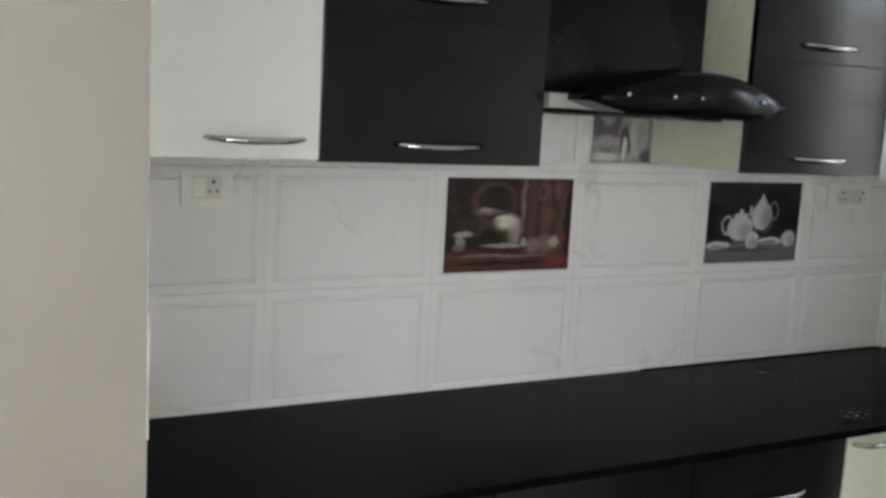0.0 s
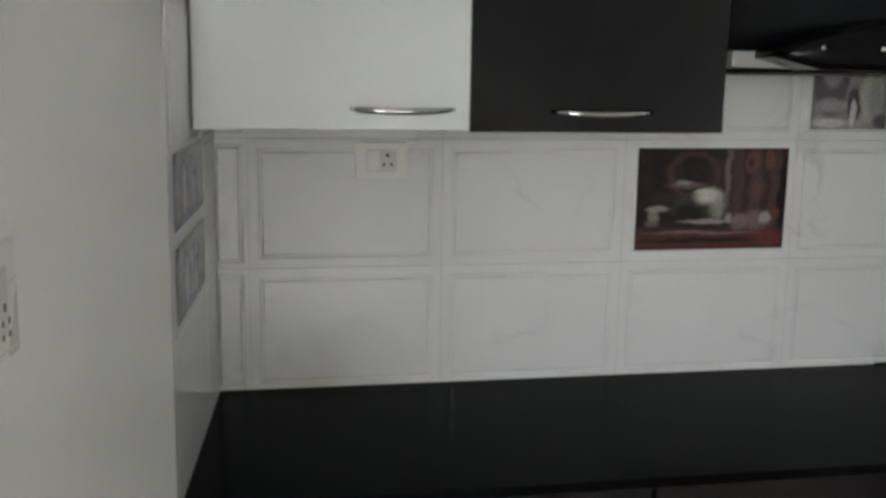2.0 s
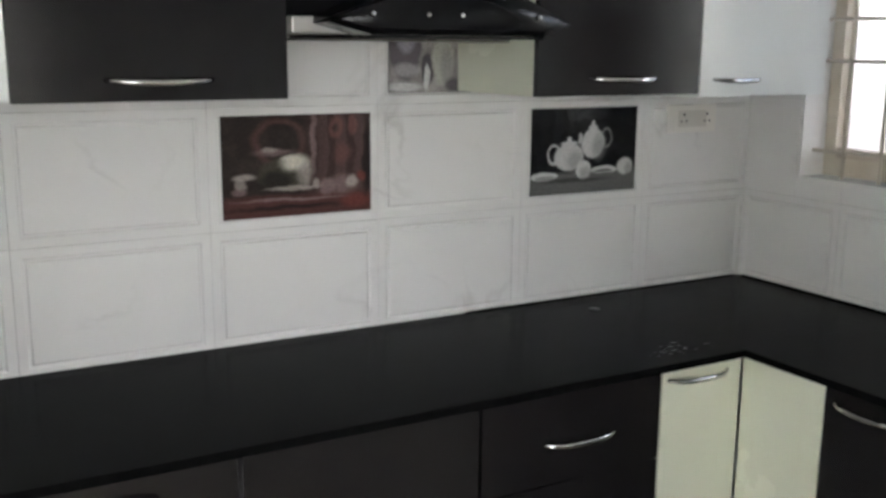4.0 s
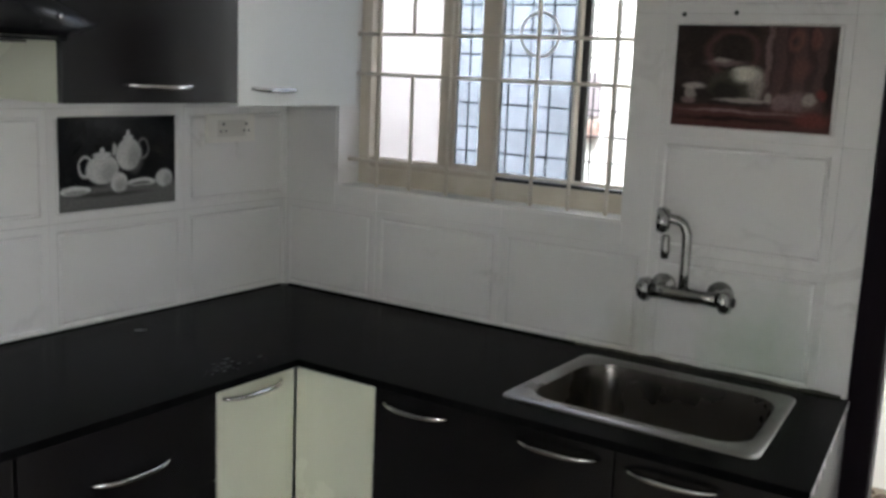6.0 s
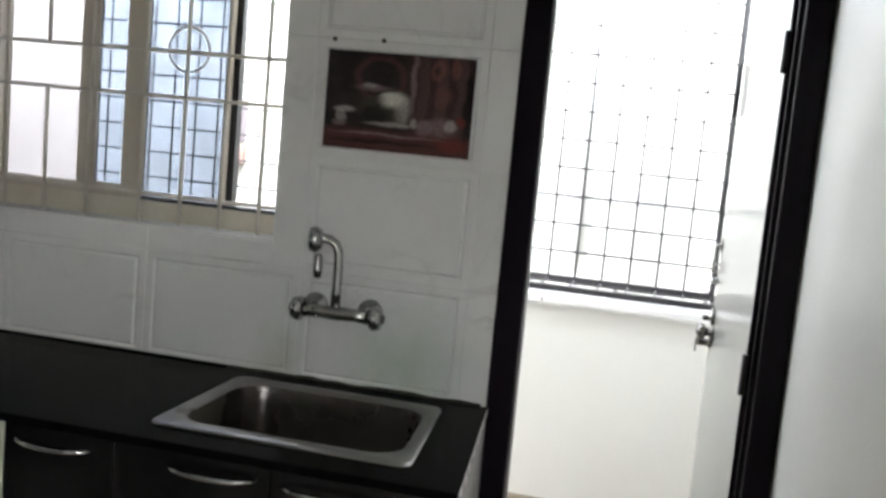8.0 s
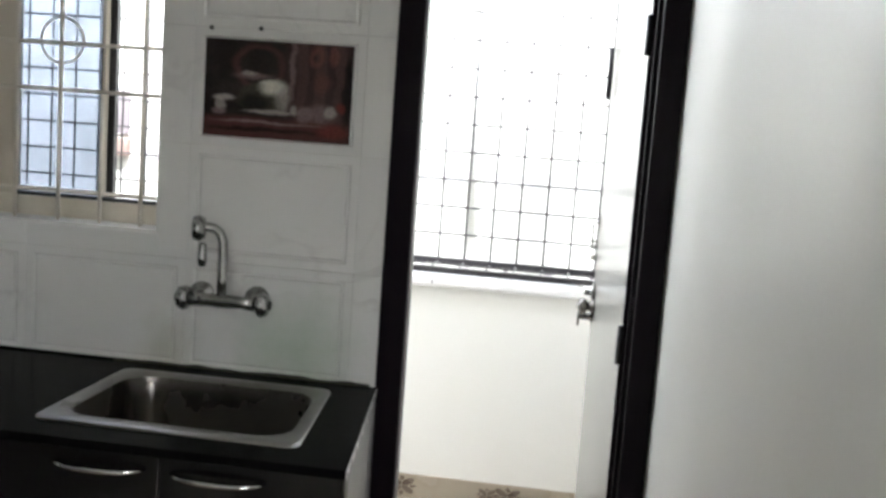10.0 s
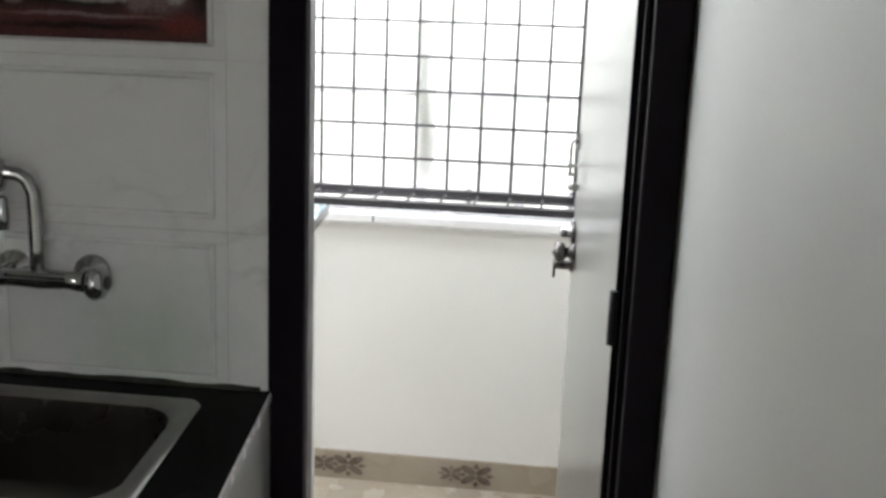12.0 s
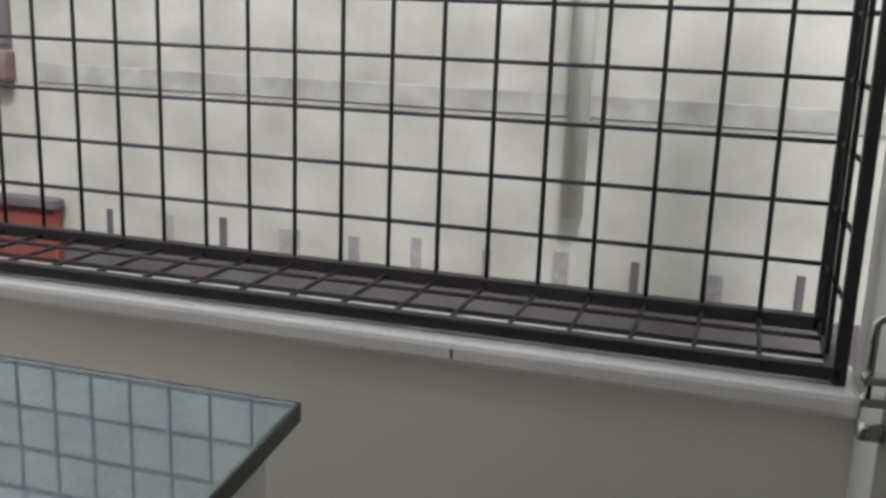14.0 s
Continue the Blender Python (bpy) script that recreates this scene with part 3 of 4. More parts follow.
def sink():
    """An inset steel sink: rolled rim, sloping sides and a rounded bowl."""
    ob = thing("sink", ((SX0 + SX1) / 2, (SY0 + SY1) / 2, TOP), "stainless steel inset kitchen sink with a single bowl", "sink")
    ox0, ox1, oy0, oy1 = 2.146, 2.604, -1.766, -1.172
    bm = bmesh.new()

    def ring(x0, x1, y0, y1, r, z, n=6):
        pts = []
        for cx, cy, a0 in ((x1 - r, y1 - r, 0), (x0 + r, y1 - r, 90), (x0 + r, y0 + r, 180), (x1 - r, y0 + r, 270)):
            for k in range(n + 1):
                a = radians(a0 + 90 * k / n)
                px, py = cx + r * math.cos(a), cy + r * math.sin(a)
                py += 0.045 * (px - 2.146) / 0.458 * max(0.0, (-1.45 - py) / 0.32)      # the end follows the slab's cut
                pts.append(bm.verts.new((px, py, z)))
        return pts
    rows = [(ox0, ox1, oy0, oy1, 0.030, TOP + 0.001), (ox0 + 0.002, ox1 - 0.002, oy0 + 0.002, oy1 - 0.002, 0.030, TOP + 0.005),
            (ox0 + 0.008, ox1 - 0.008, oy0 + 0.008, oy1 - 0.008, 0.034, TOP + 0.007), (SX0 - 0.004, SX1 + 0.004, SY0 - 0.004, SY1 + 0.004, 0.085, TOP + 0.006),
            (SX0 + 0.004, SX1 - 0.004, SY0 + 0.004, SY1 - 0.004, 0.08, TOP - 0.002), (SX0 + 0.012, SX1 - 0.012, SY0 + 0.012, SY1 - 0.012, 0.075, TOP - 0.05),
            (SX0 + 0.022, SX1 - 0.022, SY0 + 0.022, SY1 - 0.022, 0.07, TOP - 0.15), (SX0 + 0.035, SX1 - 0.035, SY0 + 0.035, SY1 - 0.035, 0.06, TOP - 0.178),
            (SX0 + 0.07, SX1 - 0.07, SY0 + 0.07, SY1 - 0.07, 0.05, TOP - 0.186)]
    loops = [ring(*r) for r in rows[:5]]
    for a, b in zip(loops, loops[1:]):
        for k in range(len(a)):
            bm.faces.new((a[k], a[(k + 1) % len(a)], b[(k + 1) % len(b)], b[k])).smooth = True
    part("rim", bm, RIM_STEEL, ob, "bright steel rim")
    bm = bmesh.new()
    loops = [ring(*r) for r in rows[4:]]
    for a, b in zip(loops, loops[1:]):
        for k in range(len(a)):
            bm.faces.new((a[k], a[(k + 1) % len(a)], b[(k + 1) % len(b)], b[k])).smooth = True
    bm.faces.new(loops[-1])
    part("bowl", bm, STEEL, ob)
    part("drain", lathe(bmesh.new(), [(0.045, 0), (0.045, 0.004), (0.034, 0.005), (0.030, 0.002), (0.004, 0.002)], pose(2.40, -1.47, TOP - 0.186)), CHROME, ob, "round chrome drain")
    return ob


sink()


def mixer_tap():
    """A wall-mounted two-handle mixer with a swan neck spout."""
    ob = thing("mixer_tap", (E_X - 0.008, -1.424, 1.062), "chrome wall-mounted mixer tap with two knobs and a swivel spout", "tap")
    x = E_X - 0.058
    part("valve_body", tube(bmesh.new(), [(x, -1.329, 1.057), (x, -1.364, 1.057), (x, -1.414, 1.057), (x, -1.464, 1.057), (x, -1.499, 1.057)], 0.016, 14,
                            [0.020, 0.016, 0.019, 0.016, 0.020]), TAP_CHROME, ob)
    for y in (-1.339, -1.489):
        part("wall_flange", lathe(bmesh.new(), [(0.034, 0), (0.033, 0.008), (0.016, 0.016), (0.014, 0.052)], pose(E_X - 0.009, y, 1.062, 0, -90, 0)), TAP_CHROME, ob)
    for y, s in ((-1.314, 1), (-1.514, -1)):
        k = part("knob", lathe(bmesh.new(), [(0.016, 0), (0.030, 0.006), (0.033, 0.016), (0.028, 0.030), (0.012, 0.036)], pose(x, y - s * 0.012, 1.057, -90 * s, 0, 0), 10), TAP_CHROME, ob, "faceted round tap knob")
        part("knob_cap", lathe(bmesh.new(), [(0.013, 0.0362), (0.012, 0.039), (0.004, 0.0405)], pose(x, y - s * 0.012, 1.057, -90 * s, 0, 0), 14), DARK_PLASTIC, k, "dark cap")
    pts = [(x, -1.409, 1.067), (x, -1.409, 1.112), (x, -1.409, 1.172), (x, -1.407, 1.212), (x - 0.004, -1.399, 1.234), (x - 0.01, -1.386, 1.244), (x - 0.02, -1.366, 1.248), (x - 0.025, -1.349, 1.244)]
    part("spout", tube(bmesh.new(), pts, 0.0125, 12), TAP_CHROME, ob)
    part("swivel", lathe(bmesh.new(), [(0.014, 0), (0.030, 0.004), (0.034, 0.018), (0.027, 0.034), (0.012, 0.038)], pose(x - 0.025, -1.332, 1.242, 90, 0, 20)), TAP_CHROME, ob, "round swivel head of the spout")
    part("aerator", lathe(bmesh.new(), [(0.010, 0), (0.012, 0.02), (0.010, 0.055), (0.006, 0.06)], pose(x - 0.022, -1.362, 1.147)), TAP_CHROME, ob, "small hanging nozzle")
    return ob


mixer_tap()


def cooker_hood():
    ob = thing("cooker_hood", (1.274, -0.25, 1.62), "black cooker hood with a curved glossy front between wall cabinets", "cooker hood")
    part("base", boxes((0.968, 1.580, -0.40, -0.014, 1.622, 1.656), bevel=0.004), HOOD_STEEL, ob, "grey steel hood base")
    part("rim", boxes((1.11, 1.582, -0.412, -0.016, 1.614, 1.6215), bevel=0.002), HOOD_BLACK, ob)
    part("filter", boxes((1.03, 1.52, -0.36, -0.06, 1.608, 1.6135)), STEEL, ob)
    part("chimney", boxes((0.969, 1.47, -0.33, -0.014, 1.657, CEIL_Z - 0.3), bevel=0.01), HOOD_BLACK, ob, "square black chimney")
    # swelling front: an arch in elevation, bowed forward in plan
    bm = bmesh.new()
    n = 28
    cols = []
    for i in range(n + 1):
        s = i / n * 2 - 1
        x = 1.303 + 0.29 * s
        y = -0.49 - 0.04 * (1 - s * s)
        lift = 0.068 * (1 - abs(s) ** 2.0)
        zb = 1.620 + 0.022 * max(0, abs(s) - 0.72) / 0.28
        zt = 1.652 + lift
        cols.append([bm.verts.new(p) for p in ((x, y, zb), (x, y - 0.012, zb + 0.012), (x, y - 0.006, zt - 0.006), (x, y + 0.006, zt), (x, min(-0.405, y + 0.10), zt + 0.004), (x, min(-0.402, y + 0.10), zb))])
    for a, b in zip(cols, cols[1:]):
        for k in range(6):
            bm.faces.new((a[k], a[(k + 1) % 6], b[(k + 1) % 6], b[k])).smooth = k in (1, 3)
    bm.faces.new(cols[0])
    bm.faces.new(cols[-1][::-1])
    part("front_visor", bm, HOOD_BLACK, ob, "arched glossy black front")
    for x in (1.093, 1.209, 1.285, 1.488):
        s = (x - 1.303) / 0.29
        y = -0.49 - 0.04 * (1 - s * s) - 0.010
        part("button", lathe(bmesh.new(), [(0.006, 0), (0.006, 0.004), (0.003, 0.006)], pose(x, y, 1.660, 90, 0, 0), 10), CHROME, ob)
    return ob


cooker_hood()

# ---- kitchen window ----
WY0, WY1, WZ0, WZ1 = WIN
window = structure("window_1", boxes((E_X + 0.10, E_OUT - 0.01, WY1 - 0.05, WY1 - 0.001, WZ0 + 0.001, WZ1), (E_X + 0.10, E_OUT - 0.01, WY0 + 0.001, WY0 + 0.016, WZ0 + 0.001, WZ1),
                                     (E_X + 0.10, E_OUT - 0.01, WY0 + 0.016, WY1 - 0.05, WZ0 + 0.001, WZ0 + 0.06), (E_X + 0.10, E_OUT - 0.01, WY0 + 0.016, WY1 - 0.05, WZ1 - 0.05, WZ1)), SILL_CREAM,
                   "cream sliding kitchen window with an iron grille", "window")
part("window_sill", boxes((E_X - 0.004, E_X + 0.10, WY0 + 0.001, WY1 - 0.001, WZ0, WZ0 + 0.006)), TILE, window)
part("reveal", boxes((E_X - 0.004, E_X + 0.10, WY1 - 0.008, WY1 - 0.0005, WZ0 + 0.006, WZ1), (E_X - 0.004, E_X + 0.10, WY0 + 0.0005, WY0 + 0.008, WZ0 + 0.006, WZ1)), TILE, window)


def sash(y0, y1, x, w0, w1, low, pane_mat, label):
    """A sliding sash: uprights w0 and w1 wide, a bottom rail low high, and its pane."""
    z0, z1 = WZ0 + 0.06, WZ1 - 0.05
    s = part("sash", boxes((x, x + 0.022, y0, y0 + w0, z0, z1), (x, x + 0.022, y1 - w1, y1, z0, z1),
                           (x, x + 0.022, y0 + w0, y1 - w1, z0, z0 + low), (x, x + 0.022, y0 + w0, y1 - w1, z1 - 0.04, z1), bevel=0.002), SASH, window, label)
    p = part("pane", boxes((x + 0.009, x + 0.013, y0 + w0, y1 - w1, z0 + low, z1 - 0.04)), pane_mat, s)
    p.visible_shadow = False
    return s


sash(-0.54, -0.27, E_X + 0.128, 0.006, 0.006, 0.022, FROST, "frosted fixed light")
sash(-0.735, -0.535, E_X + 0.103, 0.056, 0.056, 0.036, CLEAR, "cream sliding sash pushed to the middle")
sash(-0.985, -0.70, E_X + 0.128, 0.010, 0.030, 0.006, CLEAR, "blue-tinted sliding sash pushed half open")
part("bottom_rail", boxes((E_X + 0.0995, E_X + 0.1265, -0.735, -0.272, WZ0 + 0.0605, WZ0 + 0.092), bevel=0.002), SASH, window, "cream bottom rail of the sliding sash")
part("track", boxes((E_X + 0.103, E_X + 0.127, -1.193, -0.736, WZ0 + 0.0605, WZ0 + 0.070)), IRON, window, "dark sliding track")
part("meeting_stile", boxes((E_X + 0.152, E_X + 0.172, -1.003, -0.960, WZ0 + 0.02, WZ1)), IRON, window, "dark outer upright")

GX = E_X + 0.045
grille = thing("window_grille", (GX, -0.7, WZ0 + 0.006), "cream painted iron safety grille standing on the window sill", "grille")


def bar(bm, a, b, r=0.006):
    return tube(bm, [a, b], r, 6)


for y in (-0.345, -0.61, -0.775, -0.90, -1.135):
    part("upright_bar", bar(bmesh.new(), (GX, y, WZ0 + 0.006), (GX, y, WZ1 - 0.01)), CREAM_IRON, grille)
for y, z0, z1 in ((-0.473, WZ0 + 0.006, 1.565), (-0.473, 1.685, WZ1 - 0.01), (-1.02, WZ0 + 0.006, 1.56), (-1.02, 1.69, WZ1 - 0.01)):
    part("upright_bar", bar(bmesh.new(), (GX, y, z0), (GX, y, z1)), CREAM_IRON, grille)
for z in (1.295, 1.565, 1.687, 1.96):
    part("cross_bar", bar(bmesh.new(), (GX + 0.002, WY1 - 0.01, z), (GX + 0.002, WY0 + 0.01, z)), CREAM_IRON, grille)
ringb = bmesh.new()
tube(ringb, [(GX + 0.004, -0.90 + 0.06 * math.cos(a), 1.695 + 0.06 * math.sin(a)) for a in (2 * math.pi * k / 28 for k in range(29))], 0.0032, 6)
part("ring", ringb, CREAM_IRON, grille)

# ---- balcony ----
GO = 4.487            # outer face of the box grille
GSY = -2.39           # its end
STEP, RISE, GZ = 0.1136, 0.119, 0.955
box_grille = thing("balcony_grille", (4.3, 0.2, 0.93), "black iron box grille projecting over the balcony parapet", "grille")
for nm, r in (("frame_bar", (GO - 0.015, GO + 0.015, GSY, 2.95, GZ - 0.015, GZ + 0.015)), ("frame_bar", (PAR_X + 0.005, PAR_X + 0.031, GSY - 0.018, 2.95, 0.948, 0.972)),
              ("frame_bar", (GO - 0.015, GO + 0.013, GSY - 0.011, GSY + 0.011, GZ - 0.015, 2.40)), ("frame_bar", (PAR_X + 0.005, PAR_X + 0.031, GSY - 0.026, GSY - 0.004, 0.941, 2.44)),
              ("frame_bar", (PAR_X + 0.035, GO - 0.015, GSY - 0.016, GSY + 0.004, 0.942, 0.964)), ("frame_bar", (GO - 0.015, GO + 0.015, GSY, 2.95, 2.37, 2.40)),
              ("frame_bar", (PAR_X + 0.035, GO - 0.015, GSY - 0.009, GSY + 0.009, 2.372, 2.395))):
    part(nm, boxes(r, bevel=0.003), IRON, box_grille)
y = GSY + STEP
while y < 2.9:
    part("grid_bar", tube(bmesh.new(), [(GO, y, GZ), (GO, y, 2.38)], 0.0052, 6), IRON, box_grille)
    part("floor_bar", tube(bmesh.new(), [(GO, y, GZ - 0.004), (PAR_X + 0.02, y, 0.957)], 0.005, 6), IRON, box_grille)
    y += STEP
for k in range(1, 12):
    z = GZ + RISE * k
    part("grid_bar", tube(bmesh.new(), [(GO + 0.004, GSY, z), (GO + 0.004, 2.95, z)], 0.0052, 6), IRON, box_grille)
    part("side_bar", tube(bmesh.new(), [(PAR_X + 0.02, GSY - 0.014, z), (GO, GSY, z)], 0.005, 6), IRON, box_grille)
for x in (4.27, 4.38):
    part("floor_bar", tube(bmesh.new(), [(x, GSY - 0.01, 0.956), (x, 2.95, 0.956)], 0.005, 6), IRON, box_grille)
for x in (4.27, 4.38):
    part("side_bar", tube(bmesh.new(), [(x, GSY, 0.95), (x, GSY, 2.38)], 0.005, 6), IRON, box_grille)

ledge = thing("wash_ledge", (3.13, -1.3, -0.012), "white plastered ledge with a polished dark granite slab, sky reflection put into its colour", "ledge")


def askew(bm):
    """Turns the near end of the ledge a little, as it was built."""
    for v in bm.verts:
        if v.co.y < -1.5:
            v.co.y += 0.086 * (v.co.x - 3.476)
    return bm


part("block", askew(boxes((E_OUT + 0.001, 3.424, -1.720, -0.6, -0.012, 1.045), bevel=0.004)), OUT_PAINT, ledge, "white plastered ledge body")
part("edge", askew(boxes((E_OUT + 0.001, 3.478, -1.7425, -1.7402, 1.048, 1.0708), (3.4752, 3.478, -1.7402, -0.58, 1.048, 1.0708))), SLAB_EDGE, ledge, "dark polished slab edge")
part("slab", askew(boxes((E_OUT + 0.001, 3.475, -1.740, -0.58, 1.046, 1.072), bevel=0.004)), LEDGE_SHEEN_GRANITE, ledge, "polished dark granite slab, sky reflection put into its colour")

# ---- sockets and switches ----


def socket_plate(name, label, w, h, m, holes, rocker):
    """A modular wall plate facing -y of the pose m, centred on its origin."""
    ob = thing(name, m.translation, label, "socket")
    part("plate", boxes((-w / 2, w / 2, -0.009, -0.0005, -h / 2, h / 2), bevel=0.003), PLASTIC, ob, "", m)
    part("module", boxes((-w * 0.29, w * 0.29, -0.0105, -0.0091, -h * 0.30, h * 0.30), bevel=0.001), PLASTIC_DIM, ob, "", m)
    if rocker:
        part("rocker", boxes((-w * 0.27, -w * 0.04, -0.0125, -0.0106, -h * 0.25, h * 0.25), bevel=0.001), PLASTIC, ob, "", m)
    for hx, hz, r in holes:
        part("pin_hole", lathe(bmesh.new(), [(r, 0), (r, 0.0012)], m @ pose(hx, -0.0104, hz, 90, 0, 0), 10), DARK_PLASTIC, ob)
    return ob


THREE = [(0.0, 0.013, 0.0045), (-0.010, -0.008, 0.0035), (0.010, -0.008, 0.0035)]
socket_plate("wall_socket", "ivory wall socket with switch on white tiles", 0.120, 0.088, pose(0.304, -0.009, 1.400), [(x * 0.9 + 0.014, z, r) for x, z, r in THREE], True)
socket_plate("wall_socket", "wide ivory double socket on white tiles near the corner", 0.20, 0.085, pose(2.43, -0.009, 1.385),
             [(x - 0.035, z, r) for x, z, r in THREE] + [(x + 0.06, z, r) for x, z, r in THREE], False)
BOARD = WEST @ pose(0.025, -1.595, 1.440, 0, 0, 90) @ Matrix.Diagonal((1, 0.2, 1, 1))
FIVE = [(0.024, -0.004, 0.0035)] + [(x, z, 0.0028) for x in (0.018, 0.032) for z in (-0.015, -0.025)]
board = socket_plate("switch_board", "white switch and socket board on the plastered wall end", 0.11, 0.085, BOARD, FIVE, False)
for z in (0.012, -0.0365):
    part("seam", boxes((-0.05, 0.0535, -0.0096, -0.0088, z - 0.0008, z + 0.0008)), PLASTIC_DIM, board, "", BOARD)

# ---- outside ----
structure("ground", boxes((-60, 120, -90, 90, -6.2, -6.0)), GROUND, "grey concrete ground far below the balcony", "ground")
FX = 5.15             # the neighbour's wall across the narrow gap
house = thing("apartment_building", (6.5, 0, -6.0), "weathered white wall of the neighbouring building across a gap", "building")
part("wall", boxes((FX, FX + 3, -12, 6.0, -6.0, 2.35)), FACADE, house, "weathered white plaster")
# Less skylight reaches down the gap; a darker skin paints that shade.
part("shaded_base", boxes((FX - 0.012, FX - 0.001, -12, 6.0, -6.0, 0.772)), FACADE_DARK, house, "dark lower wall, shade put into its colour")
# The ledge's soft shadow line, painted as a thin mottled grey band.
part("ledge", boxes((FX - 0.005, FX - 0.001, -12, -0.05, 1.262, 1.322), bevel=0.0018), FACADE_BAND, house, "shallow plaster band, soft shadow put into its grey")
part("down_pipe", tube(bmesh.new(), [(FX - 0.035, -1.784, 0.995), (FX - 0.035, -1.784, 2.35)], 0.028, 12), PIPE_GREY, house, "grey rain pipe")
slots = random.Random(4)
for k in range(18):
    strength = "dfdwfmmf"[k % 8]      # dark, faint, wide or middling
    yy = -0.285 - 0.2105 * k + slots.uniform(-0.010, 0.010)
    w = {"d": 0.012, "m": 0.014, "f": 0.020, "w": 0.034}[strength] * slots.uniform(0.9, 1.15)
    part("drain_slot", boxes((FX - 0.006, FX - 0.001, yy - w, yy + w, 0.7725, 0.86 + slots.uniform(0, 0.03)), bevel=0.002),
         FACADE_DARK if strength == "d" else FACADE_GRIME, house, "dark stained drain slot" if strength == "d" else "faded grime run")
part("sun_shade", boxes((FX - 0.06, FX - 0.001, 0.035, 0.12, 1.262, 1.355), bevel=0.008), RUST_PAINT, house, "weathered red-brown shade")
# Panel stands proud; the opening's shade is only in its dark colour.
part("recess_shade", boxes((FX - 0.02, FX - 0.001, 0.045, 0.12, 1.375, 1.60)), FACADE_DARK, house, "dark weathered panel with an opening's shade in its colour")
part("red_plinth", boxes((FX - 0.05, FX - 0.0125, -0.12, 3.0, -1.0, 0.862), bevel=0.006), RED_PAINT, house, "brick-red painted plinth")
part("plinth_cap", boxes((FX - 0.07, FX - 0.0125, -0.13, 3.0, 0.863, 0.895), bevel=0.006), FACADE_DARK, house, "dark weathered cap")

# ---- tiles ----
TILE_CACHE = {}


def tile_mesh(w, h, mat_, border=0.028, thick=0.008):
    """A glazed tile with an embossed panel line, in the plane y = 0, facing -y, from its lower left corner."""
    key = (round(w, 4), round(h, 4), mat_.name, border)
    if key in TILE_CACHE:
        return TILE_CACHE[key]
    g = 0.0004
    offs = [(g, 0.0), (g, -thick + 0.001), (g + 0.001, -thick)]
    if border and w > 3 * border and h > 3 * border:
        offs += [(border - 0.0065, -thick), (border - 0.002, -thick + 0.0048), (border + 0.002, -thick + 0.0048), (border + 0.0055, -thick - 0.0004)]
    vs, fs = [], []
    for o, d in offs:
        vs += [(o, d, o), (w - o, d, o), (w - o, d, h - o), (o, d, h - o)]
    for i in range(len(offs) - 1):
        for k in range(4):
            fs.append((4 * i + k, 4 * i + (k + 1) % 4, 4 * i + 4 + (k + 1) % 4, 4 * i + 4 + k))
    fs.append(tuple(4 * (len(offs) - 1) + k for k in range(4)))
    me = bpy.data.meshes.new("tile")
    me.from_pydata(vs, [], fs)
    me.materials.append(mat_)
    TILE_CACHE[key] = me
    return me


def lay(parent, m, x0, x1, z0, z1, mat_=None, border=0.028):
    ob = new("tile", tile_mesh(x1 - x0, z1 - z0, mat_ or TILE, border))
    ob.matrix_world = m @ pose(x0, 0, z0)
    ob.parent = parent
    ob.matrix_parent_inverse = Matrix()
    return ob


ROWS_Z = [0.85, 1.15, 1.45, 1.75, 2.05, 2.35]
BACK = pose(0, 0, 0)
for x0, x1 in [(-0.09, 0.0)] + [(0.45 * k, 0.45 * k + 0.45) for k in range(5)] + [(2.25, 2.688)]:
    for z0, z1 in zip(ROWS_Z, ROWS_Z[1:4]):
        lay(wall_back, BACK, x0, x1, z0, z1, border=0.028 if x1 - x0 > 0.2 else 0.018)
EASTW = pose(E_X, 0, 0, 0, 0, -90)
cols = [(0.009, 0.39), (0.39, 0.84), (0.84, 1.29), (1.29, 1.74), (1.74, 1.814)]
for c0, c1 in cols:
    for z0, z1 in zip(ROWS_Z, ROWS_Z[1:]):
        if z1 > 1.21 and c0 < 1.21 and c1 > 0.22 and z0 < 2.25:
            if z0 < 1.21:
                lay(wall_east, EASTW, max(c0, 0.22), min(c1, 1.21), z0, 1.21, border=0)
            if c0 < 0.22:
                lay(wall_east, EASTW, c0, 0.22, z0, z1, border=0)
            if c1 > 1.21:
                lay(wall_east, EASTW, 1.21, c1, z0, z1, border=0)
        else:
            lay(wall_east, EASTW, c0, c1, z0, z1)
WESTW = WEST @ pose(-0.008, 0, 0, 0, 0, 90)
for c0, c1 in ((-0.82, -0.645), (-0.645, -0.215), (-0.215, -0.002)):
    for z0, z1 in zip(ROWS_Z, ROWS_Z[1:]):
        lay(wall_west, WESTW, c0, c1, z0, z1, border=0.022 if z0 > 1.4 else 0)

# floor tiles of kitchen and balcony
FT = 0.40
for parent, xs, ys, z in ((bpy.data.objects["floor"], (0.0, 2.84), (-2.5, -0.5), 0.0), (bpy.data.objects["floor_balcony"], (2.86, 4.15), (-2.43, 0.2), -0.012)):
    x = xs[0]
    while x < xs[1] - 0.02:
        yy = ys[0]
        while yy < ys[1] - 0.02:
            w, h = min(FT, xs[1] - x), min(FT, ys[1] - yy)
            ob = new("floor_tile", tile_mesh(w, h, FLOOR_TILE, 0))
            ob.matrix_world = pose(x, yy + h, z, -90, 0, 0) @ pose(0, 0, 0)
            ob.matrix_world = Matrix.Translation((x, yy, z)) @ Matrix(((1, 0, 0, 0), (0, 0, 1, 0), (0, -1, 0, 0), (0, 0, 0, 1)))
            ob.parent = parent
            yy += FT
        x += FT
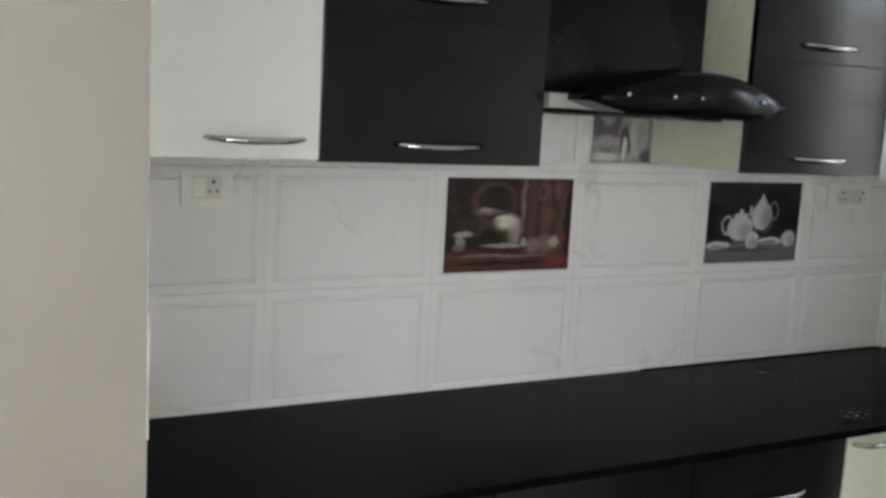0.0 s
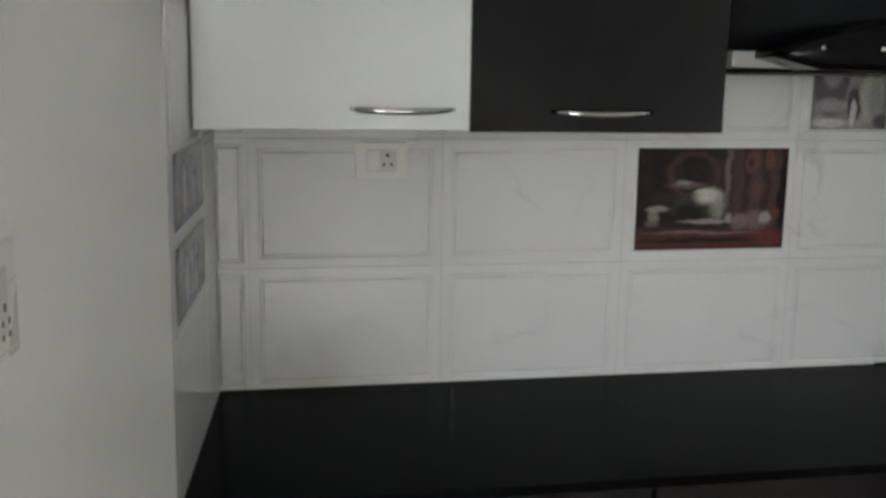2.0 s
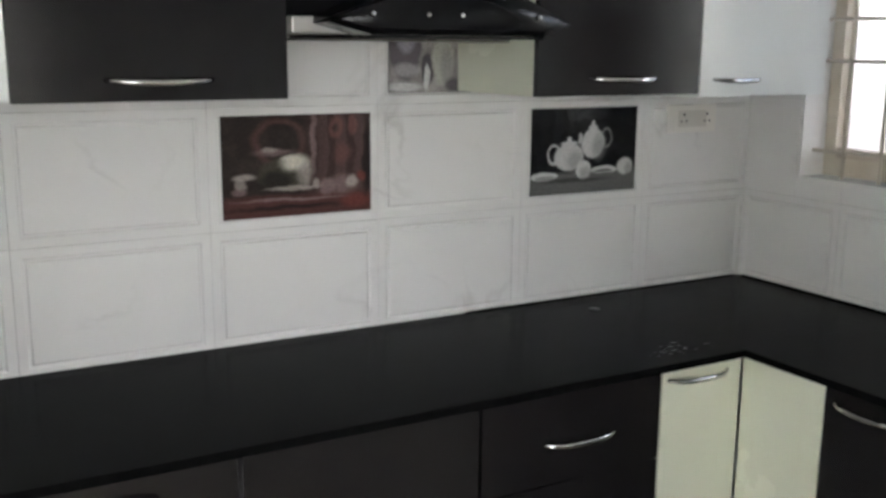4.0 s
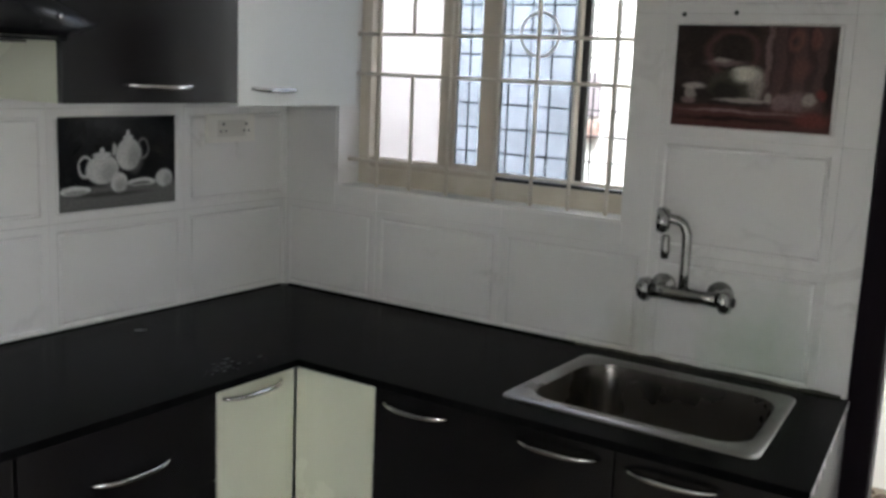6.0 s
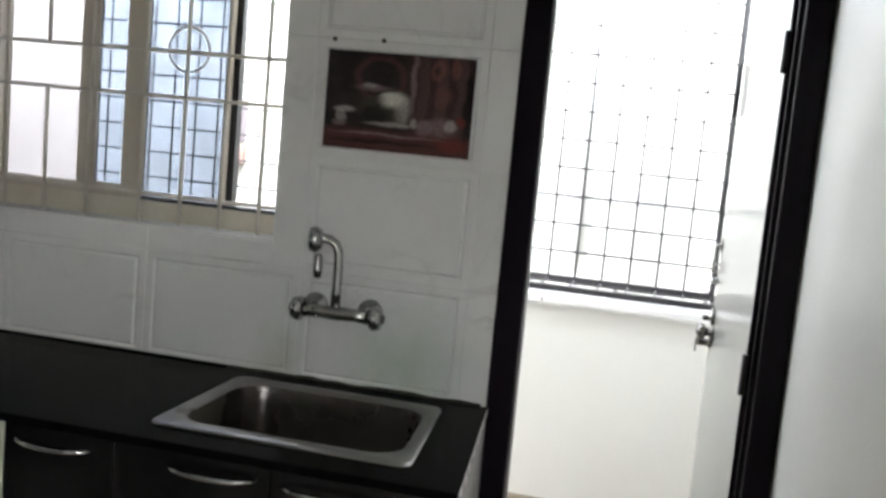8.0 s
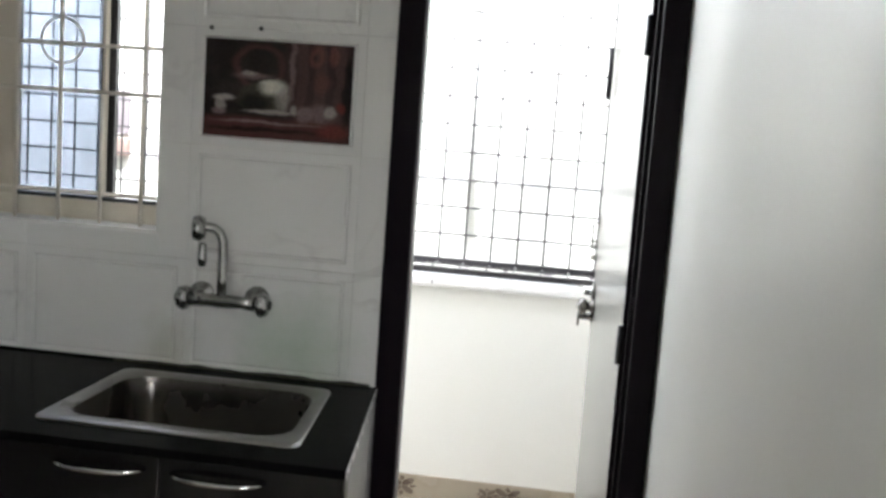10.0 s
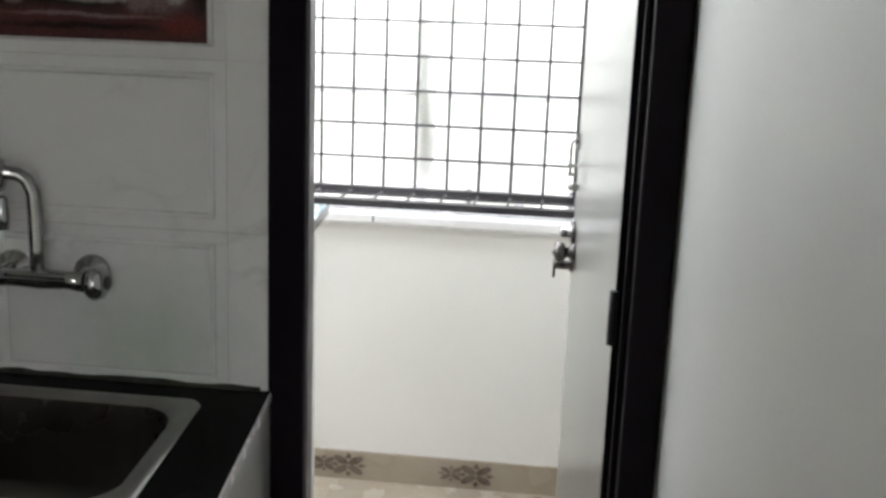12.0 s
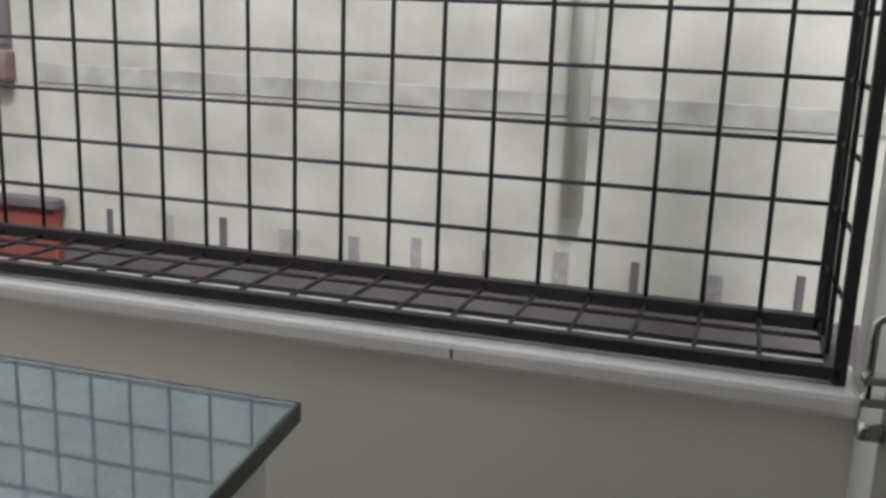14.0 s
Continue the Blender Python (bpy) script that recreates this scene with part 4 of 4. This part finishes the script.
skirting = structure("baseboard", boxes((PAR_X - 0.010, PAR_X - 0.0005, -2.43, 2.9, -0.004, 0.10), bevel=0.002), FLOOR_TILE, "patterned beige tile skirting on the balcony", "skirting")


def flower(r):
    """Four-petalled tile ornament, flat on the plane x = 0."""
    bm = bmesh.new()
    for q in range(4):
        a = radians(45 + 90 * q)
        pts = []
        for k in range(13):
            t = k / 12 * 2 * math.pi
            u, v = r * (0.52 + 0.46 * math.cos(t)), r * 0.24 * math.sin(t)
            pts.append(bm.verts.new((0, u * math.cos(a) - v * math.sin(a), u * math.sin(a) + v * math.cos(a))) if k < 12 else None)
        bm.faces.new(pts[:12])
    for q in range(4):
        a = radians(90 * q)
        bm.faces.new([bm.verts.new((0, r * (d * math.cos(a) - e * math.sin(a)), r * (d * math.sin(a) + e * math.cos(a)))) for d, e in ((0.62, -0.16), (0.95, 0), (0.62, 0.16), (0.45, 0))])
    return bm


for k in range(7):
    for off, r in ((0.0, 0.052), (0.085, 0.036)):
        bm = flower(r)
        bmesh.ops.scale(bm, vec=(1, 1.35, 0.9), verts=bm.verts[:])
        part("ornament", bm, FLOWER, skirting, "brown printed flower", pose(PAR_X - 0.0135, -2.11 + 0.44 * k + off, 0.050))
balcony_floor = bpy.data.objects["floor_balcony"]
for i in range(3):
    for k in range(4):
        bm = flower(0.15)
        part("ornament", bm, FLOWER_DIM, balcony_floor, "faded printed flower", pose(3.06 + 0.4 * i, -2.23 + 0.4 * k, -0.0028, 0, 90, 0))


# ---- printed picture tiles ----
def painting(name, ground, groups, fold=None, table=None, ragged=0.075):
    """A still life printed under glaze: a mottled ground, a draped side, a table and soft painted forms.
    Forms are rows (u, v, half width, half height, softness, hollow, strength, tone), in shares of the tile."""
    m = bpy.data.materials.new(name)
    m.use_nodes = True
    n, l = m.node_tree.nodes, m.node_tree.links
    b = n["Principled BSDF"]
    b.inputs["Roughness"].default_value = 0.16
    b.inputs["IOR"].default_value = 1.3
    co = n.new("ShaderNodeTexCoord")

    def noise_of(scale, detail):
        t = n.new("ShaderNodeTexNoise")
        t.inputs["Scale"].default_value = scale
        t.inputs["Detail"].default_value = detail
        l.new(co.outputs["Generated"], t.inputs["Vector"])
        return t

    wob = noise_of(7, 4)
    shift = n.new("ShaderNodeVectorMath")
    shift.operation = "MULTIPLY_ADD"
    shift.inputs[1].default_value = (ragged, 0, ragged)
    l.new(wob.outputs["Color"], shift.inputs[0])
    l.new(co.outputs["Generated"], shift.inputs[2])
    uv = n.new("ShaderNodeVectorMath")
    uv.operation = "SUBTRACT"
    uv.inputs[1].default_value = (ragged / 2, 0, ragged / 2)
    l.new(shift.outputs[0], uv.inputs[0])
    sep = n.new("ShaderNodeSeparateXYZ")
    l.new(uv.outputs[0], sep.inputs[0])

    def span(src, lo, hi, out0=0.0, out1=1.0):
        r = n.new("ShaderNodeMapRange")
        r.interpolation_type = "SMOOTHSTEP"
        for i, v in enumerate((lo, hi, out0, out1)):
            r.inputs[i + 1].default_value = v
        l.new(src, r.inputs[0])
        return r.outputs[0]

    def times(p, q):
        k = n.new("ShaderNodeMath")
        k.operation = "MULTIPLY"
        l.new(p, k.inputs[0])
        l.new(q, k.inputs[1])
        return k.outputs[0]

    def over(f, under, tone):
        x = n.new("ShaderNodeMix")
        x.data_type = "RGBA"
        l.new(f, x.inputs[0])
        l.new(under, x.inputs[6])
        x.inputs[7].default_value = (*tone, 1)
        return x.outputs[2]

    base = n.new("ShaderNodeRGB")
    base.outputs[0].default_value = (*ground, 1)
    col = over(span(noise_of(5, 5).outputs[0], 0.4, 0.7, 0, 0.6), base.outputs[0], tuple(c * 1.9 for c in ground))
    if fold:
        edge, tone = fold
        side = span(sep.outputs[0], edge - 0.10, edge + 0.12)
        col = over(side, col, tone)
        wave = n.new("ShaderNodeTexWave")
        wave.inputs["Scale"].default_value = 2.4
        wave.inputs["Distortion"].default_value = 3.0
        wave.inputs["Detail"].default_value = 3
        l.new(co.outputs["Generated"], wave.inputs["Vector"])
        col = over(times(side, span(wave.outputs[1], 0.35, 0.9, 0, 0.6)), col, tuple(c * 0.35 for c in tone))
    if table:
        top, tone = table
        col = over(span(sep.outputs[2], top + 0.05, top - 0.04), col, tone)
    for row in [r for g in groups for r in g]:
        u, v, ru, rv, soft, hollow, strength, tone = row
        q = n.new("ShaderNodeVectorMath")
        q.operation = "SUBTRACT"
        q.inputs[1].default_value = (u, 0, v)
        l.new(uv.outputs[0], q.inputs[0])
        w = n.new("ShaderNodeVectorMath")
        w.operation = "MULTIPLY"
        w.inputs[1].default_value = (1 / ru, 0, 1 / rv)
        l.new(q.outputs[0], w.inputs[0])
        d = n.new("ShaderNodeVectorMath")
        d.operation = "LENGTH"
        l.new(w.outputs[0], d.inputs[0])
        f = span(d.outputs["Value"], 1 - soft, 1 + soft, strength, 0.0)
        if hollow:
            f = times(f, span(d.outputs["Value"], hollow - soft, hollow + soft * 0.6))
        col = over(f, col, tone)
    fine = noise_of(60, 2)
    hsv = n.new("ShaderNodeHueSaturation")
    l.new(span(fine.outputs[0], 0.3, 0.7, 0.8, 1.2), hsv.inputs["Value"])
    l.new(col, hsv.inputs["Color"])
    l.new(hsv.outputs[0], b.inputs["Base Color"])
    return m


CREAM_T, PALE_T, MAUVE_T, ROSE_T = (0.62, 0.59, 0.50), (0.36, 0.32, 0.29), (0.24, 0.17, 0.165), (0.17, 0.075, 0.065)
DARK_T, OLIVE_T, RED_T, WHITE_T, GREY_T, LILAC_T = (0.016, 0.012, 0.012), (0.055, 0.050, 0.036), (0.15, 0.040, 0.032), (0.56, 0.56, 0.55), (0.24, 0.235, 0.23), (0.30, 0.28, 0.33)
RED_POT = [
    (0.37, 0.74, 0.17, 0.23, 0.16, 0.84, 0.40, ROSE_T), (0.33, 0.64, 0.11, 0.030, 0.6, 0, 0.55, MAUVE_T), (0.30, 0.66, 0.05, 0.02, 0.5, 0, 0.6, PALE_T),
    (0.40, 0.42, 0.17, 0.17, 0.15, 0, 0.9, OLIVE_T), (0.48, 0.52, 0.085, 0.070, 0.6, 0, 0.9, CREAM_T), (0.535, 0.41, 0.05, 0.12, 0.5, 0, 0.75, PALE_T), (0.43, 0.36, 0.10, 0.09, 0.5, 0, 0.6, OLIVE_T), (0.44, 0.57, 0.05, 0.03, 0.5, 0, 0.7, CREAM_T),
    (0.35, 0.36, 0.10, 0.10, 0.4, 0, 0.8, DARK_T), (0.47, 0.275, 0.17, 0.022, 0.5, 0, 0.7, PALE_T)]
RED_TABLE = [
    (0.14, 0.40, 0.07, 0.030, 0.4, 0, 0.8, PALE_T), (0.12, 0.33, 0.035, 0.06, 0.4, 0, 0.6, PALE_T), (0.10, 0.26, 0.045, 0.03, 0.4, 0, 0.55, MAUVE_T),
    (0.80, 0.29, 0.08, 0.09, 0.6, 0, 0.6, MAUVE_T), (0.69, 0.27, 0.05, 0.08, 0.3, 0, 0.7, MAUVE_T), (0.86, 0.31, 0.035, 0.06, 0.4, 0, 0.8, PALE_T),
    (0.62, 0.31, 0.022, 0.05, 0.4, 0, 0.7, PALE_T), (0.45, 0.165, 0.32, 0.014, 0.6, 0, 0.7, MAUVE_T), (0.42, 0.09, 0.36, 0.024, 0.6, 0, 0.8, DARK_T)]
RED_TRIM = [
    (0.88, 0.12, 0.10, 0.07, 0.5, 0, 0.7, RED_T), (0.76, 0.86, 0.055, 0.11, 0.35, 0.5, 0.6, ROSE_T), (0.87, 0.88, 0.030, 0.10, 0.4, 0, 0.6, ROSE_T),
    (0.80, 0.60, 0.06, 0.10, 0.5, 0, 0.4, ROSE_T), (0.975, 0.55, 0.035, 0.35, 0.4, 0, 0.85, DARK_T), (0.93, 0.36, 0.03, 0.05, 0.4, 0, 0.8, RED_T), (0.60, 0.75, 0.02, 0.30, 0.6, 0, 0.6, MAUVE_T)]
TEA_POTS = [
    (0.21, 0.47, 0.06, 0.12, 0.14, 0.78, 0.9, WHITE_T), (0.35, 0.43, 0.135, 0.160, 0.10, 0, 1.0, WHITE_T), (0.41, 0.38, 0.07, 0.12, 0.6, 0, 0.6, GREY_T), (0.35, 0.59, 0.075, 0.030, 0.3, 0, 1.0, WHITE_T),
    (0.35, 0.635, 0.020, 0.03, 0.3, 0, 1.0, WHITE_T), (0.705, 0.64, 0.055, 0.12, 0.14, 0.78, 0.8, GREY_T), (0.575, 0.58, 0.110, 0.175, 0.10, 0, 1.0, WHITE_T), (0.63, 0.54, 0.06, 0.14, 0.6, 0, 0.65, GREY_T),
    (0.575, 0.765, 0.045, 0.035, 0.3, 0, 1.0, WHITE_T), (0.575, 0.82, 0.018, 0.035, 0.3, 0, 1.0, WHITE_T)]
TEA_CUPS = [
    (0.45, 0.64, 0.018, 0.07, 0.4, 0, 0.8, WHITE_T), (0.12, 0.215, 0.125, 0.050, 0.15, 0, 1.0, WHITE_T), (0.13, 0.195, 0.09, 0.028, 0.3, 0, 0.8, GREY_T), (0.69, 0.26, 0.13, 0.042, 0.2, 0, 1.0, WHITE_T),
    (0.68, 0.245, 0.09, 0.02, 0.4, 0, 0.7, DARK_T), (0.49, 0.275, 0.070, 0.115, 0.12, 0, 1.0, WHITE_T), (0.51, 0.235, 0.05, 0.07, 0.5, 0, 0.6, GREY_T), (0.895, 0.29, 0.075, 0.10, 0.2, 0, 0.95, WHITE_T),
    (0.93, 0.26, 0.04, 0.07, 0.5, 0, 0.6, GREY_T), (0.40, 0.155, 0.30, 0.025, 0.6, 0, 0.6, DARK_T)]
GREY_CUPS = [
    (0.12, 0.55, 0.125, 0.42, 0.12, 0, 0.85, (0.10, 0.085, 0.10)), (0.13, 0.62, 0.075, 0.20, 0.2, 0, 0.95, LILAC_T), (0.13, 0.66, 0.05, 0.14, 0.5, 0, 0.8, (0.46, 0.44, 0.43)), (0.13, 0.24, 0.10, 0.07, 0.4, 0, 0.7, (0.40, 0.38, 0.38)),
    (0.12, 0.06, 0.12, 0.05, 0.4, 0, 0.9, WHITE_T), (0.29, 0.25, 0.05, 0.17, 0.2, 0, 0.9, (0.07, 0.06, 0.07)), (0.285, 0.16, 0.022, 0.14, 0.25, 0, 1.0, WHITE_T), (0.41, 0.34, 0.085, 0.27, 0.15, 0, 0.95, (0.44, 0.43, 0.38)),
    (0.44, 0.28, 0.05, 0.2, 0.5, 0, 0.6, GREY_T), (0.41, 0.66, 0.03, 0.08, 0.4, 0, 0.8, (0.10, 0.09, 0.08)), (0.50, 0.08, 0.07, 0.08, 0.4, 0, 0.8, (0.07, 0.06, 0.07))]
LILAC_VASES = [
    (0.10, 0.45, 0.10, 0.5, 0.3, 0, 0.8, (0.10, 0.09, 0.12)), (0.30, 0.45, 0.07, 0.36, 0.2, 0, 0.9, (0.50, 0.48, 0.52)), (0.48, 0.40, 0.05, 0.40, 0.3, 0, 0.8, (0.12, 0.11, 0.14)), (0.62, 0.35, 0.08, 0.26, 0.25, 0, 0.9, (0.46, 0.44, 0.48)),
    (0.85, 0.5, 0.08, 0.40, 0.3, 0, 0.7, (0.13, 0.12, 0.15)), (0.5, 0.06, 0.5, 0.06, 0.5, 0, 0.6, (0.40, 0.38, 0.40))]
RED_PRINT = painting("red_still_life_print", (0.026, 0.019, 0.017), (RED_POT, RED_TABLE, RED_TRIM), (0.58, (0.085, 0.050, 0.046)), (0.20, (0.085, 0.036, 0.032)))
BLACK_PRINT = painting("black_still_life_print", (0.006, 0.006, 0.007), (TEA_POTS, TEA_CUPS), None, (0.24, (0.13, 0.13, 0.125)), 0.04)
GREY_PRINT = painting("grey_still_life_print", (0.24, 0.225, 0.215), (GREY_CUPS,), None, None, 0.04)
LILAC_PRINT = painting("lilac_still_life_print", (0.17, 0.16, 0.20), (LILAC_VASES,), None, None, 0.08)


def picture(m, w, h, base, label):
    """A picture tile: a thin ceramic body, a hair proud of the wall, with its glazed print on it."""
    ob = link("picture_tile", boxes((0, w, -0.0012, 0, 0, h), bevel=0.0005), INK_EDGE)
    tagged(ob, label, "picture tile", "picture tiles")
    ob.matrix_world = m
    face = link("print", boxes((0.0006, w - 0.0006, -0.0017, -0.0013, 0.0006, h - 0.0006)), base)
    face.parent = ob
    return ob


INK_EDGE = shader("dark_tile_body", (0.07, 0.055, 0.05), 0.3, second=(0.10, 0.085, 0.08), scale=20)
F = -0.0088
RED_LABEL = "dark red still-life picture tile with kettle"
picture(pose(0.932, F, 1.178), 0.396, 0.252, RED_PRINT, RED_LABEL)
picture(pose(1.830, F, 1.178), 0.385, 0.249, BLACK_PRINT, "black picture tile showing a white porcelain tea set")
picture(pose(1.380, F, 1.478), 0.394, 0.244, GREY_PRINT, "grey picture tile with cups, half hidden by the hood")
picture(EASTW @ pose(1.322, F, 1.477), 0.386, 0.245, RED_PRINT, RED_LABEL + " beside the door")
for z in (1.1725, 1.3335):
    picture(WESTW @ pose(-0.615, F, z), 0.375, 0.132, LILAC_PRINT, "lilac-grey picture tile on the short end wall")

# small fixings
for y_, z_ in ((-1.335, 1.748), (-1.465, 1.752)):
    plug = tagged(link("wall_plug", lathe(bmesh.new(), [(0.006, 0), (0.006, 0.003), (0.003, 0.005)], pose(E_X - 0.0081, y_, z_, 0, -90, 0), 10), DARK_PLASTIC), "dark screw plug in the tiled wall", "wall plug")
structure("trim_tick", boxes((PAR_X - 0.032, PAR_X - 0.0302, -1.742, -1.737, 0.909, 0.927)), FACADE_DARK, "dark open joint in the marble coping", "joint")
